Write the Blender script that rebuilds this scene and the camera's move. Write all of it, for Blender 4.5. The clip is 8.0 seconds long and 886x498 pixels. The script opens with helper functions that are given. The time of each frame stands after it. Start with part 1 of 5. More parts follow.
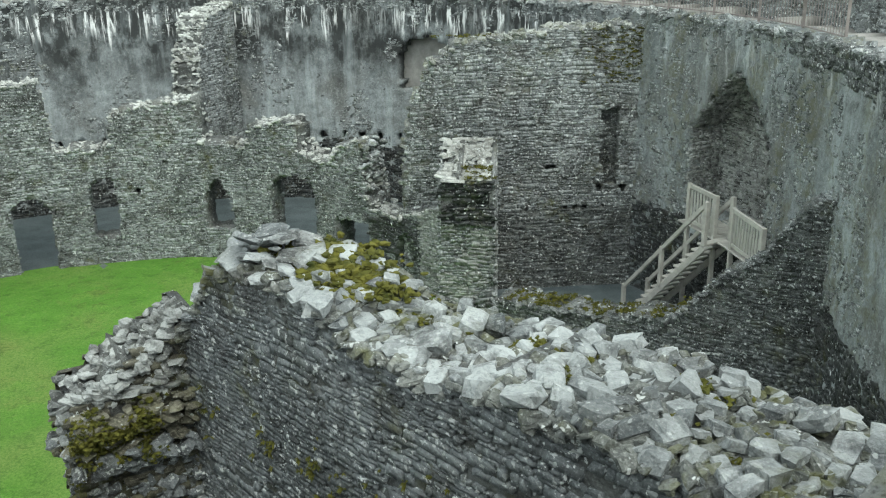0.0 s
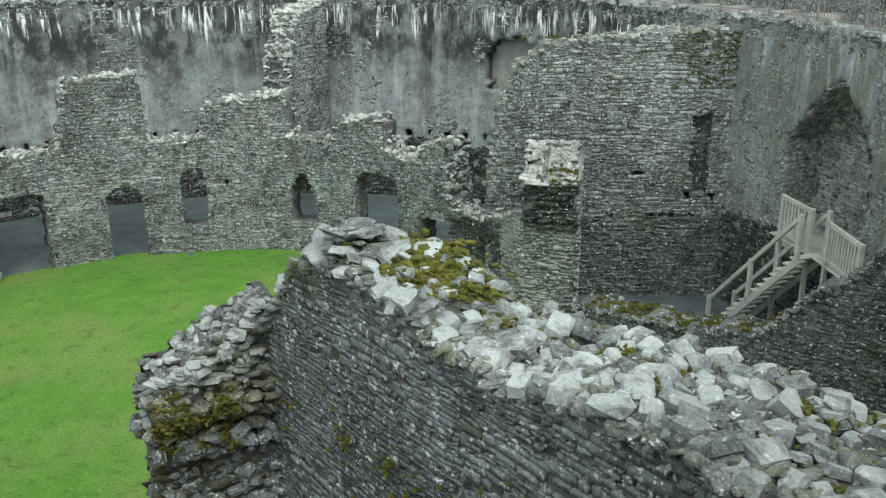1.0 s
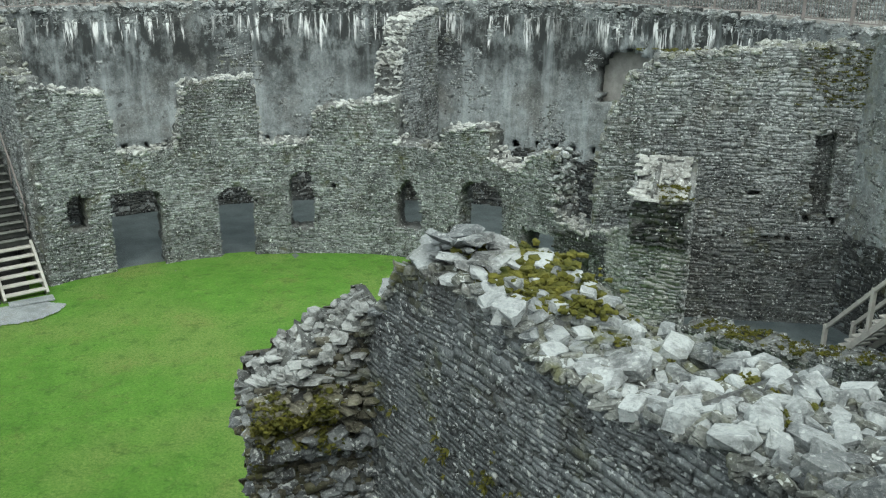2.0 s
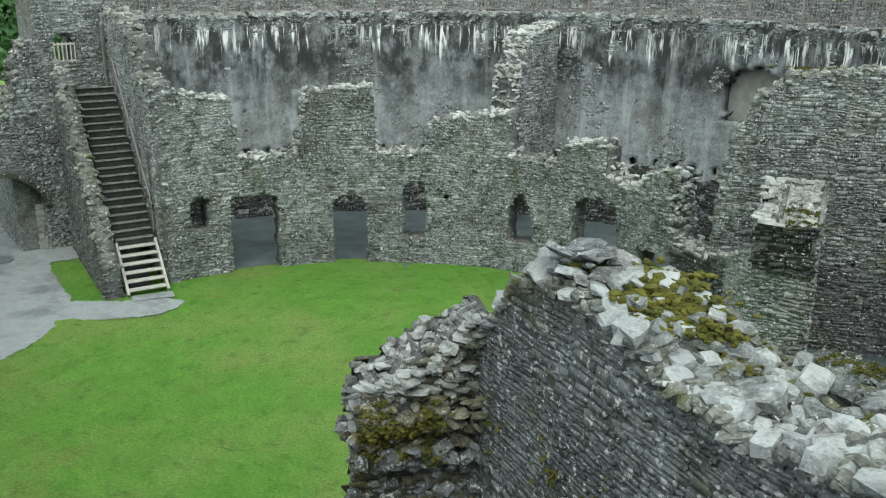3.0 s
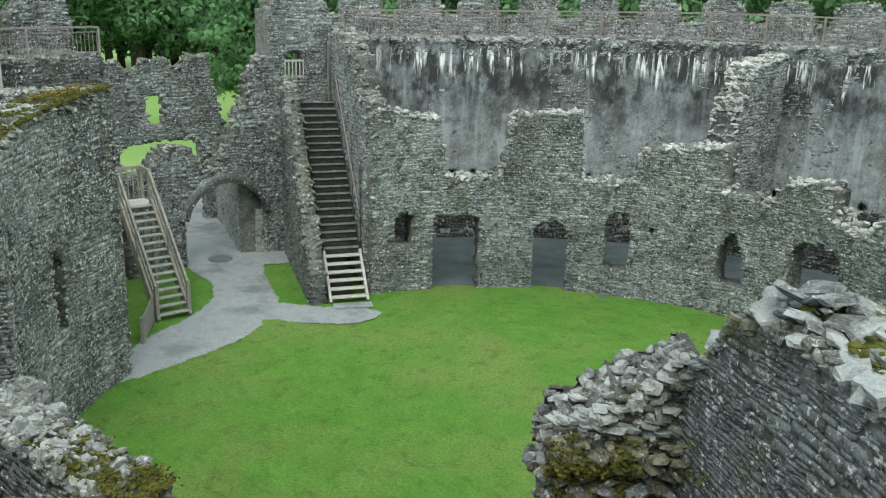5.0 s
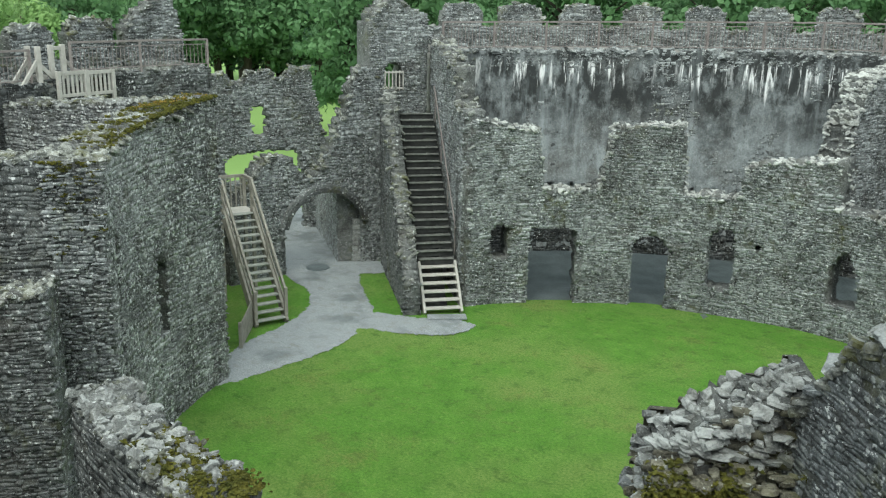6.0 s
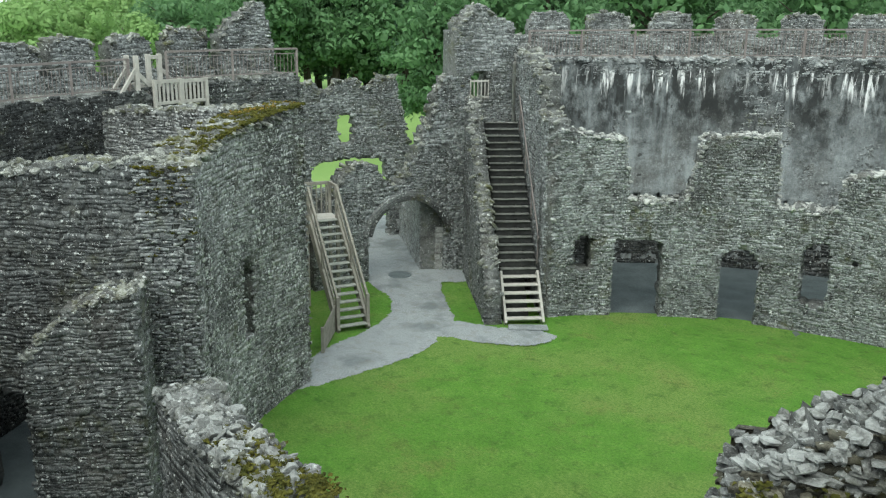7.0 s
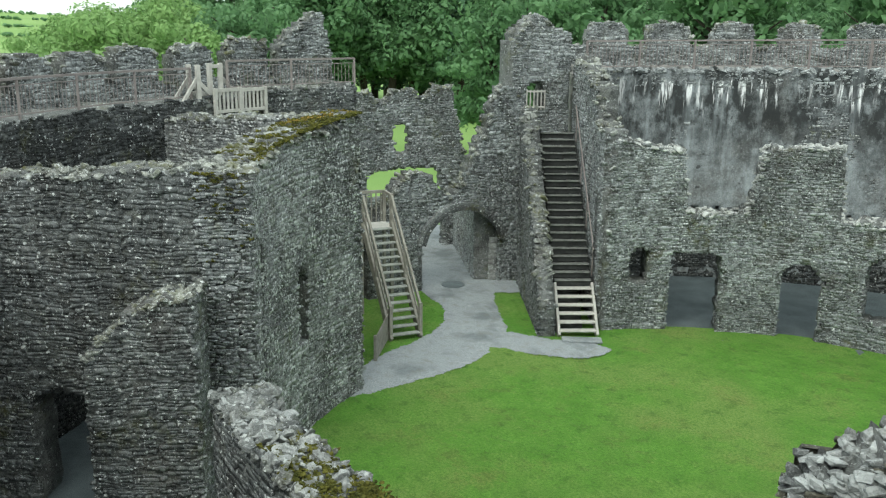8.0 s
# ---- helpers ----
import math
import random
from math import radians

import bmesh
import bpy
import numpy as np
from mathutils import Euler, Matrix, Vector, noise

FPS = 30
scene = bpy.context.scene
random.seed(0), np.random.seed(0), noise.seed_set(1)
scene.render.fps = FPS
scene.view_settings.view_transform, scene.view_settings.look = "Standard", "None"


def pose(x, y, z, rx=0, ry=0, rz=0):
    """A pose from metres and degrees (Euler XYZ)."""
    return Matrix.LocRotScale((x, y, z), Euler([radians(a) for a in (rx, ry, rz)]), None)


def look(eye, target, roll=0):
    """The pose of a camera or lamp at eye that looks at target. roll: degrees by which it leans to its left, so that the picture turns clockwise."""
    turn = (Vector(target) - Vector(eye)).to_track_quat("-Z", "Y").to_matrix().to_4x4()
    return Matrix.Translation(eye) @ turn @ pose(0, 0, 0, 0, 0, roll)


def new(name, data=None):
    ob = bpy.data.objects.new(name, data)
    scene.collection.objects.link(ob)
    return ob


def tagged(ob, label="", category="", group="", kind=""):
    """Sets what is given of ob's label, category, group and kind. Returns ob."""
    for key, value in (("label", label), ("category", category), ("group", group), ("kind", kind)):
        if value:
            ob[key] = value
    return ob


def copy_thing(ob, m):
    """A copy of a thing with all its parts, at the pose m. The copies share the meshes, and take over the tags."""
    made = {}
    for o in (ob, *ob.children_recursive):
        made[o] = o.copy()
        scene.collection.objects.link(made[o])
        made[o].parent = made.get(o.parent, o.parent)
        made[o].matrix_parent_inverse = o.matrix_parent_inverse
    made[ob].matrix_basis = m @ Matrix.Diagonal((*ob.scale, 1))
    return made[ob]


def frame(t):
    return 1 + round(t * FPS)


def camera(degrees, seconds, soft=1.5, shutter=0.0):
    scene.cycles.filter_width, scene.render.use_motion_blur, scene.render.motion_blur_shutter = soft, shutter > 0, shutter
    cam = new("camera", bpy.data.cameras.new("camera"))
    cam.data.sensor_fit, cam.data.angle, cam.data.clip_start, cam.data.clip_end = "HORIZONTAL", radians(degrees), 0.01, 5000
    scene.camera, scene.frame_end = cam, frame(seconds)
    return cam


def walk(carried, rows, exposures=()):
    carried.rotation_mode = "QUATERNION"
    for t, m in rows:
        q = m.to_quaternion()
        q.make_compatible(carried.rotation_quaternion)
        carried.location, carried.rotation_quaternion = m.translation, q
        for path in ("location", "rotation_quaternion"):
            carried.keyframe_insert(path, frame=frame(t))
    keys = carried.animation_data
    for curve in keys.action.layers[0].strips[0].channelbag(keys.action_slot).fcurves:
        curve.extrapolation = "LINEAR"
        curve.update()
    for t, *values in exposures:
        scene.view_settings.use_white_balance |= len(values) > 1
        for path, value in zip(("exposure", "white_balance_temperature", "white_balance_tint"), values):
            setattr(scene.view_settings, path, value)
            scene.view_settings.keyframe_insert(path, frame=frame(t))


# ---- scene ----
cam = camera(53.25, 8.0, 1.2)
# seconds, place, heading, pitch, roll
PATH = [
    (0.0, 7.988, -16.537, 9.495, 2.39, -19.49, -1.12),
    (0.5, 7.955, -16.477, 9.460, 4.86, -19.46, -0.79),
    (1.0, 7.913, -16.412, 9.430, 7.77, -19.30, -0.45),
    (2.5, 7.715, -16.110, 9.273, 18.23, -18.07, 0.31),
    (3.0, 7.648, -16.036, 9.225, 21.88, -17.62, 0.49),
    (3.5, 7.597, -15.991, 9.190, 25.05, -17.22, 0.56),
    (4.0, 7.544, -15.947, 9.154, 28.18, -16.86, 0.86),
    (4.5, 7.490, -15.884, 9.108, 31.62, -16.41, 1.32),
    (6.0, 7.282, -15.620, 8.956, 41.51, -15.24, 0.98),
    (6.5, 7.255, -15.573, 8.927, 44.39, -14.95, 0.74),
    (7.0, 7.227, -15.542, 8.910, 47.06, -14.69, 0.63),
    (7.5, 7.192, -15.519, 8.889, 49.27, -14.40, 0.49),
    (8.0, 7.169, -15.528, 8.873, 50.60, -14.04, 0.62),
]
walk(cam, [(t, pose(x, y, z, 90 + pitch, 0, yaw) @ pose(0, 0, 0, 0, 0, roll)) for t, x, y, z, yaw, pitch, roll in PATH], [(0.0, 1.09, 6500, 0), (2.5, 0.97, 6500, 0), (8.0, 0.95, 6500, 0)])

# ---- light ----
world = bpy.data.worlds.new("sky")
scene.world = world
world.use_nodes = True
wn = world.node_tree.nodes
sky = wn.new("ShaderNodeTexSky")
sky.sky_type, sky.sun_disc = "NISHITA", False
sky.sun_elevation, sky.sun_rotation = radians(55), radians(150)
sky.air_density, sky.dust_density = 1.0, 2.0
soft_sky = wn.new("ShaderNodeHueSaturation")
soft_sky.inputs["Saturation"].default_value = 0.35
world.node_tree.links.new(sky.outputs[0], soft_sky.inputs["Color"])
cloud = wn.new("ShaderNodeMix")
cloud.data_type = "RGBA"
cloud.inputs[0].default_value = 0.6
cloud.inputs[7].default_value = (5.6, 5.9, 6.0, 1)
world.node_tree.links.new(soft_sky.outputs[0], cloud.inputs[6])
world.node_tree.links.new(cloud.outputs[2], wn["Background"].inputs[0])
wn["Background"].inputs[1].default_value = 0.15
sun = new("sun", bpy.data.lights.new("sun", "SUN"))
sun.data.energy, sun.data.angle, sun.data.color = 0.75, radians(40), (1.0, 0.97, 0.92)
sun.matrix_world = look((0, 0, 40), (-40 * math.cos(radians(55)) * math.cos(radians(-60)), -40 * math.cos(radians(55)) * math.sin(radians(-60)), 40 - 40 * math.sin(radians(55))))


# ---- materials ----
class Nodes:
    """A small helper to write node trees in few lines."""

    def __init__(self, name):
        self.mat = bpy.data.materials.new(name)
        self.mat.use_nodes = True
        self.tree = self.mat.node_tree
        self.bsdf = self.tree.nodes["Principled BSDF"]
        self.bsdf.inputs["Specular IOR Level"].default_value = 0.3

    def add(self, kind, **values):
        node = self.tree.nodes.new(kind)
        for key, value in values.items():
            if key in node.inputs:
                self.put(value, node.inputs[key])
        return node

    def put(self, value, socket):
        if isinstance(value, bpy.types.NodeSocket):
            self.tree.links.new(value, socket)
        elif isinstance(value, tuple) and len(value) == 3 and socket.type == "RGBA":
            socket.default_value = (*value, 1)
        else:
            socket.default_value = value

    def noise(self, vector, scale, detail=5.0, rough=0.6):
        n = self.add("ShaderNodeTexNoise", Scale=scale, Detail=detail, Roughness=rough)
        self.put(vector, n.inputs["Vector"])
        return n.outputs["Fac"]

    def ramp(self, value, low, high, a=0.0, b=1.0):
        n = self.add("ShaderNodeMapRange")
        n.clamp = True
        for socket, v in zip(n.inputs, (value, low, high, a, b)):
            self.put(v, socket)
        return n.outputs[0]

    def maths(self, what, a, b=0.5):
        n = self.add("ShaderNodeMath")
        n.operation = what
        self.put(a, n.inputs[0])
        self.put(b, n.inputs[1])
        return n.outputs[0]

    def mix(self, fac, a, b, blend="MIX"):
        n = self.tree.nodes.new("ShaderNodeMix")
        n.data_type, n.blend_type = "RGBA", blend
        self.put(fac, n.inputs[0])
        ins = [s for s in n.inputs if s.type == "RGBA"]
        self.put(a, ins[0])
        self.put(b, ins[1])
        return [s for s in n.outputs if s.type == "RGBA"][0]

    def scaled(self, vector, x, y, z):
        n = self.add("ShaderNodeVectorMath")
        n.operation = "MULTIPLY"
        self.put(vector, n.inputs[0])
        n.inputs[1].default_value = (x, y, z)
        return n.outputs[0]

    def place(self):
        return self.add("ShaderNodeNewGeometry").outputs["Position"]

    def uv(self):
        return self.add("ShaderNodeUVMap").outputs[0]

    def bump(self, height, strength=0.5, distance=0.02):
        n = self.add("ShaderNodeBump", Strength=strength, Distance=distance)
        self.put(height, n.inputs["Height"])
        self.put(n.outputs[0], self.bsdf.inputs["Normal"])

    def done(self, colour, rough=0.9):
        self.put(colour, self.bsdf.inputs["Base Color"])
        self.put(rough, self.bsdf.inputs["Roughness"])
        return self.mat


def stone_material(name, dark, light, lichen=0.5, moss=0.3, per_object=False, fleck_share=1.0, fleck_scale=6.5, contrast=1.0):
    """Slate rubble: a tone for each stone, grain, pale lichen spots and moss."""
    n = Nodes(name)
    at = n.place()
    own = n.add("ShaderNodeObjectInfo").outputs["Random"] if per_object else n.add("ShaderNodeNewGeometry").outputs["Random Per Island"]
    broad, fine, grain = n.noise(at, 0.45), n.noise(at, 3.2), n.noise(at, 38.0, 4.0, 0.7)
    chips = n.add("ShaderNodeTexVoronoi", Scale=1.0)
    n.put(n.scaled(at, 9.0, 9.0, 17.0), chips.inputs["Vector"])
    chip = n.add("ShaderNodeSeparateColor")
    n.put(chips.outputs["Color"], chip.inputs[0])
    tone = n.maths("ADD", n.maths("ADD", n.maths("MULTIPLY", own, 0.6 if per_object else 0.36), n.maths("MULTIPLY", chip.outputs[1], 0.34)), n.maths("MULTIPLY", fine, 0.55))
    colour = n.mix(n.ramp(tone, 0.57 - 0.35 / contrast, 0.57 + 0.35 / contrast), dark, light)
    colour = n.mix(n.ramp(n.noise(at, 1.1), 0.54, 0.72, 0.0, 0.45), colour, (0.15, 0.125, 0.105))
    colour = n.mix(n.ramp(broad, 0.42, 0.66, 0.0, 0.6), colour, tuple(0.6 * c for c in dark))
    colour = n.mix(n.ramp(n.noise(at, 2.2, 6.0, 0.7), 0.50, 0.62, 0.0, 0.65), colour, tuple(0.55 * c for c in dark))
    colour = n.mix(n.ramp(grain, 0.52, 0.70, 0.0, 0.6 * fleck_share), colour, tuple(min(0.6, 1.5 * c) for c in light))
    colour = n.mix(n.ramp(grain, 0.46, 0.30, 0.0, 0.7 * fleck_share), colour, tuple(0.4 * c for c in dark))
    spots = n.ramp(n.noise(at, 15.0, 2.0, 0.6), 0.655 - 0.05 * lichen, 0.69 - 0.05 * lichen, 0.0, 0.9 * fleck_share)
    spots = n.maths("MULTIPLY", spots, n.ramp(n.noise(at, 1.7), 0.40, 0.55, 0.25, 1.0))
    colour = n.mix(spots, colour, (0.57, 0.60, 0.59))
    cells = n.add("ShaderNodeTexVoronoi", Scale=fleck_scale)
    n.put(at, cells.inputs["Vector"])
    pick = n.add("ShaderNodeSeparateColor")
    n.put(cells.outputs["Color"], pick.inputs[0])
    fleck = n.maths("MULTIPLY", n.ramp(n.maths("ADD", cells.outputs["Distance"], n.maths("MULTIPLY", n.noise(at, 22.0, 3.0, 0.7), 0.7)), 0.60, 0.52), n.ramp(pick.outputs[0], 0.90 - 0.06 * lichen, 0.92 - 0.06 * lichen, 0.0, 0.9 * fleck_share))
    colour = n.mix(fleck, colour, (0.63, 0.66, 0.65))
    blots = n.ramp(n.noise(at, 4.5, 3.0, 0.7), 0.70 - 0.05 * lichen, 0.73 - 0.05 * lichen, 0.0, 0.8 * fleck_share)
    colour = n.mix(blots, colour, (0.50, 0.52, 0.50))
    olive = n.maths("MULTIPLY", n.ramp(n.noise(at, 1.6), 0.48, 0.62), n.ramp(n.noise(at, 9.0, 4.0, 0.7), 0.42, 0.6, 0.0, 0.16))
    colour = n.mix(olive, colour, (0.105, 0.11, 0.055))
    green = n.maths("MULTIPLY", n.ramp(n.noise(at, 0.8), 0.60 - 0.08 * moss, 0.74 - 0.06 * moss), n.ramp(n.noise(at, 6.0), 0.45, 0.6, 0.0, 0.75 if moss else 0.0))
    colour = n.mix(green, colour, (0.085, 0.088, 0.018))
    n.bump(n.maths("ADD", fine, n.maths("MULTIPLY", grain, 0.6)), 1.0 if per_object else 0.8, 0.035 if per_object else 0.03)
    return n.done(colour, 0.85)


def render_material():
    """Grey lime render that is weathered, with white drips of lime and black algae below its top."""
    n = Nodes("weathered_render")
    at, uv = n.place(), n.uv()
    run = n.noise(n.scaled(uv, 1.3, 0.13, 1.0), 1.0, 6.0, 0.65)
    thin = n.noise(n.scaled(uv, 4.6, 0.6, 1.0), 1.0, 5.0, 0.7)
    broad, fine, grain = n.noise(at, 0.42), n.noise(at, 5.0), n.noise(at, 30.0, 4.0, 0.7)
    blotch = n.noise(at, 1.5, 6.0, 0.7)
    height = n.add("ShaderNodeSeparateXYZ")
    n.put(uv, height.inputs[0])
    along, z = height.outputs[0], height.outputs[1]
    colour = n.mix(n.ramp(fine, 0.3, 0.7), (0.19, 0.215, 0.222), (0.33, 0.36, 0.37))
    colour = n.mix(n.ramp(run, 0.46, 0.62, 0.0, 0.75), colour, (0.43, 0.475, 0.49))
    colour = n.mix(n.ramp(broad, 0.50, 0.62, 0.0, 0.7), colour, (0.15, 0.147, 0.135))
    colour = n.mix(n.ramp(blotch, 0.52, 0.64, 0.0, 0.6), colour, (0.125, 0.13, 0.125))
    colour = n.mix(n.ramp(thin, 0.50, 0.36, 0.0, 0.35), colour, (0.09, 0.095, 0.095))
    colour = n.mix(n.ramp(grain, 0.50, 0.32, 0.0, 0.65), colour, (0.06, 0.065, 0.065))
    colour = n.mix(n.ramp(n.noise(at, 13.0, 4.0, 0.7), 0.52, 0.64, 0.0, 0.5), colour, (0.46, 0.485, 0.485))
    east = n.ramp(along, 29.0, 33.0, 1.0, 0.25)
    reach = n.noise(n.scaled(uv, 0.55, 0.0, 1.0), 1.0, 3.0)
    level = n.maths("ADD", n.maths("ADD", z, n.maths("MULTIPLY", blotch, 2.2)), n.maths("MULTIPLY", thin, 1.6))
    level = n.maths("ADD", level, n.maths("MULTIPLY", reach, 3.0))
    patchy = n.noise(n.scaled(uv, 1.3, 0.75, 1.0), 1.0, 6.0, 0.72)
    algae = n.maths("MULTIPLY", n.ramp(level, 7.5, 9.1), n.ramp(patchy, 0.60, 0.47, 0.30, 0.95))
    colour = n.mix(n.maths("MULTIPLY", algae, east), colour, (0.030, 0.033, 0.033))
    colour = n.mix(n.ramp(run, 0.54, 0.66, 0.0, 0.4), colour, (0.38, 0.42, 0.435))
    mossy = n.maths("MULTIPLY", n.ramp(along, 31.0, 34.0), n.maths("MULTIPLY", n.ramp(n.noise(n.scaled(uv, 1.0, 0.4, 1.0), 1.0, 5.0, 0.7), 0.46, 0.56), n.ramp(fine, 0.40, 0.56, 0.0, 0.5)))
    colour = n.mix(mossy, colour, (0.11, 0.105, 0.04))
    drip = n.noise(n.scaled(uv, 4.4, 0.4, 1.0), 1.0, 3.0, 0.6)
    long_drip = n.maths("ADD", z, n.maths("MULTIPLY", n.noise(n.scaled(uv, 1.9, 0.0, 1.0), 1.0, 3.0, 0.7), 4.2))
    lime = n.maths("MULTIPLY", n.ramp(long_drip, 8.35, 8.75), n.ramp(drip, 0.515, 0.55))
    cluster = n.ramp(n.noise(n.scaled(uv, 0.30, 0.0, 1.0), 1.0, 2.0), 0.42, 0.50, 0.25, 1.0)
    lime = n.maths("MULTIPLY", n.maths("MULTIPLY", lime, cluster), n.maths("MULTIPLY", n.ramp(n.maths("ADD", z, fine), 7.75, 7.6), east))
    strand = n.noise(n.scaled(uv, 9.5, 1.1, 1.0), 1.0, 4.0, 0.7)
    lime = n.maths("MULTIPLY", lime, n.ramp(strand, 0.43, 0.53, 0.08, 1.0))
    colour = n.mix(lime, colour, (0.80, 0.82, 0.82))
    pit = n.ramp(n.noise(at, 3.5, 2.0), 0.68, 0.71, 0.0, 0.8)
    colour = n.mix(pit, colour, (0.05, 0.052, 0.05))
    n.bump(n.maths("ADD", fine, grain), 0.6, 0.03)
    return n.done(colour, 0.9)


def grass_material():
    n = Nodes("lawn_grass")
    at = n.place()
    mid, clump, fine = n.noise(at, 1.3), n.noise(at, 4.5, 6.0, 0.75), n.noise(at, 16.0, 8.0, 0.85)
    colour = n.mix(n.ramp(mid, 0.3, 0.7), (0.098, 0.250, 0.028), (0.172, 0.375, 0.054))
    colour = n.mix(n.ramp(n.noise(at, 0.25, 4.0), 0.45, 0.60, 0.0, 0.8), colour, (0.235, 0.335, 0.085))
    colour = n.mix(n.ramp(n.noise(at, 0.55, 6.0, 0.75), 0.54, 0.68, 0.0, 0.75), colour, (0.29, 0.27, 0.095))
    colour = n.mix(n.ramp(n.noise(n.scaled(at, 1.0, 1.0, 0.0), 2.2, 6.0, 0.75), 0.52, 0.66, 0.0, 0.75), colour, (0.05, 0.145, 0.018))
    colour = n.mix(n.ramp(clump, 0.52, 0.68, 0.0, 0.55), colour, (0.26, 0.37, 0.10))
    colour = n.mix(n.ramp(fine, 0.42, 0.60, 0.0, 0.75), colour, (0.055, 0.155, 0.016))
    n.bump(n.maths("ADD", fine, clump), 1.0, 0.06)
    return n.done(colour, 0.9)


def plain_material(name, a, b, scale=6.0, rough=0.85, stretch=(1.0, 1.0, 1.0), bump=0.4, fine=40.0):
    n = Nodes(name)
    at = n.scaled(n.place(), *stretch)
    grain = n.noise(at, fine)
    colour = n.mix(n.ramp(n.noise(at, scale), 0.3, 0.7), a, b)
    colour = n.mix(n.ramp(grain, 0.35, 0.75, 0.0, 0.4), colour, tuple(0.6 * c for c in a))
    n.bump(grain, bump, 0.01)
    return n.done(colour, rough)


def gravel_material():
    """Slate chippings: pale where they are dry, dark where they stay wet or worn."""
    n = Nodes("grey_slate_gravel")
    at = n.place()
    colour = n.mix(n.ramp(n.noise(at, 30.0, 6.0, 0.8), 0.35, 0.65), (0.16, 0.18, 0.19), (0.42, 0.45, 0.46))
    colour = n.mix(n.ramp(n.noise(at, 0.55, 5.0, 0.65), 0.50, 0.64, 0.0, 0.75), colour, (0.125, 0.145, 0.15))
    colour = n.mix(n.ramp(n.noise(at, 2.6, 6.0, 0.75), 0.52, 0.66, 0.0, 0.55), colour, (0.19, 0.19, 0.165))
    colour = n.mix(n.ramp(n.noise(at, 1.2, 5.0, 0.7), 0.60, 0.72, 0.0, 0.6), colour, (0.40, 0.42, 0.43))
    n.bump(n.noise(at, 45.0, 5.0, 0.8), 0.8, 0.02)
    return n.done(colour, 0.75)


def leaf_material(name, a, b):
    n = Nodes(name)
    own = n.add("ShaderNodeNewGeometry").outputs["Random Per Island"]
    colour = n.mix(n.maths("ADD", n.maths("MULTIPLY", own, 0.6), n.maths("MULTIPLY", n.noise(n.place(), 0.35), 0.5)), a, b)
    n.done(colour, 0.7)
    through_leaf = n.add("ShaderNodeBsdfTranslucent")
    n.put(colour, through_leaf.inputs["Color"])
    both = n.add("ShaderNodeMixShader")
    both.inputs[0].default_value = 0.42
    n.tree.links.new(n.bsdf.outputs[0], both.inputs[1])
    n.tree.links.new(through_leaf.outputs[0], both.inputs[2])
    n.tree.links.new(both.outputs[0], n.tree.nodes["Material Output"].inputs["Surface"])
    return n.mat


STONE = stone_material("slate_rubble", (0.072, 0.081, 0.084), (0.42, 0.452, 0.455), 1.15, 0.2, False, 1.0, 9.5)
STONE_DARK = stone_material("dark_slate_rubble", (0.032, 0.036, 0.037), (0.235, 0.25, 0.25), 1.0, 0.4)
STONE_BLACK = stone_material("near_black_slate", (0.014, 0.016, 0.016), (0.11, 0.118, 0.12), 0.5, 0.4)
STONE_SPECKED = stone_material("slate_rubble_with_lichen_specks", (0.045, 0.049, 0.05), (0.42, 0.443, 0.44), 2.0, 0.3, False, 1.0, 4.6, 0.7)
STONE_MOSSY = stone_material("mossy_slate_rubble", (0.028, 0.026, 0.02), (0.17, 0.165, 0.13), 0.1, 1.9)
STONE_NEAR = stone_material("wet_slate_rubble", (0.066, 0.073, 0.077), (0.255, 0.275, 0.283), 1.2, 0.3, False, 0.9, 30.0, 0.6)
CORE_NEAR = stone_material("deep_slate_joints", (0.032, 0.034, 0.033), (0.16, 0.168, 0.165), 0.0, 1.0)
CORE = stone_material("recessed_slate_joints", (0.04, 0.043, 0.042), (0.25, 0.262, 0.255), 0.2, 0.5)
CAP = stone_material("lichened_slate", (0.075, 0.085, 0.09), (0.41, 0.438, 0.44), 0.4, 0.35, True, 0.5, 14.0, 1.4)
CAP_PALE = stone_material("pale_slate_slab", (0.30, 0.31, 0.29), (0.58, 0.60, 0.57), 1.0, 0.3)
CAP_STUFF = stone_material("lichened_slate_joined", (0.045, 0.05, 0.042), (0.44, 0.46, 0.42), 0.8, 2.0)
CAP_PALE_NEAR = stone_material("grey_slate_slab", (0.06, 0.066, 0.064), (0.24, 0.25, 0.235), 0.5, 2.2)
SLAB_SINGLE = stone_material("loose_grey_slate", (0.085, 0.092, 0.09), (0.43, 0.45, 0.44), 0.8, 0.8, True, 0.6)
MOSSY_SINGLE = stone_material("loose_mossy_slate", (0.04, 0.037, 0.028), (0.24, 0.232, 0.18), 0.2, 1.6, True)
# pale dressed slate; in the arched doorway its paleness stands in for light
STONE_REVEAL = stone_material("pale_slate_and_reveal_light", (0.17, 0.175, 0.168), (0.52, 0.535, 0.52), 0.3, 0.0)
RENDER, GRASS = render_material(), grass_material()
GRAVEL = gravel_material()
PLASTER = plain_material("pale_old_plaster", (0.20, 0.20, 0.19), (0.44, 0.43, 0.41), 2.5, 0.9)
LICHEN = plain_material("ochre_lichen", (0.16, 0.11, 0.02), (0.36, 0.25, 0.06), 9.0, 1.0, bump=0.8)
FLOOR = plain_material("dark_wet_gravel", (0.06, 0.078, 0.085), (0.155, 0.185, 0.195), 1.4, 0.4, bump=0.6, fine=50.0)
TIMBER = plain_material("weathered_timber", (0.20, 0.19, 0.165), (0.36, 0.345, 0.30), 5.0, 0.8, bump=0.5)
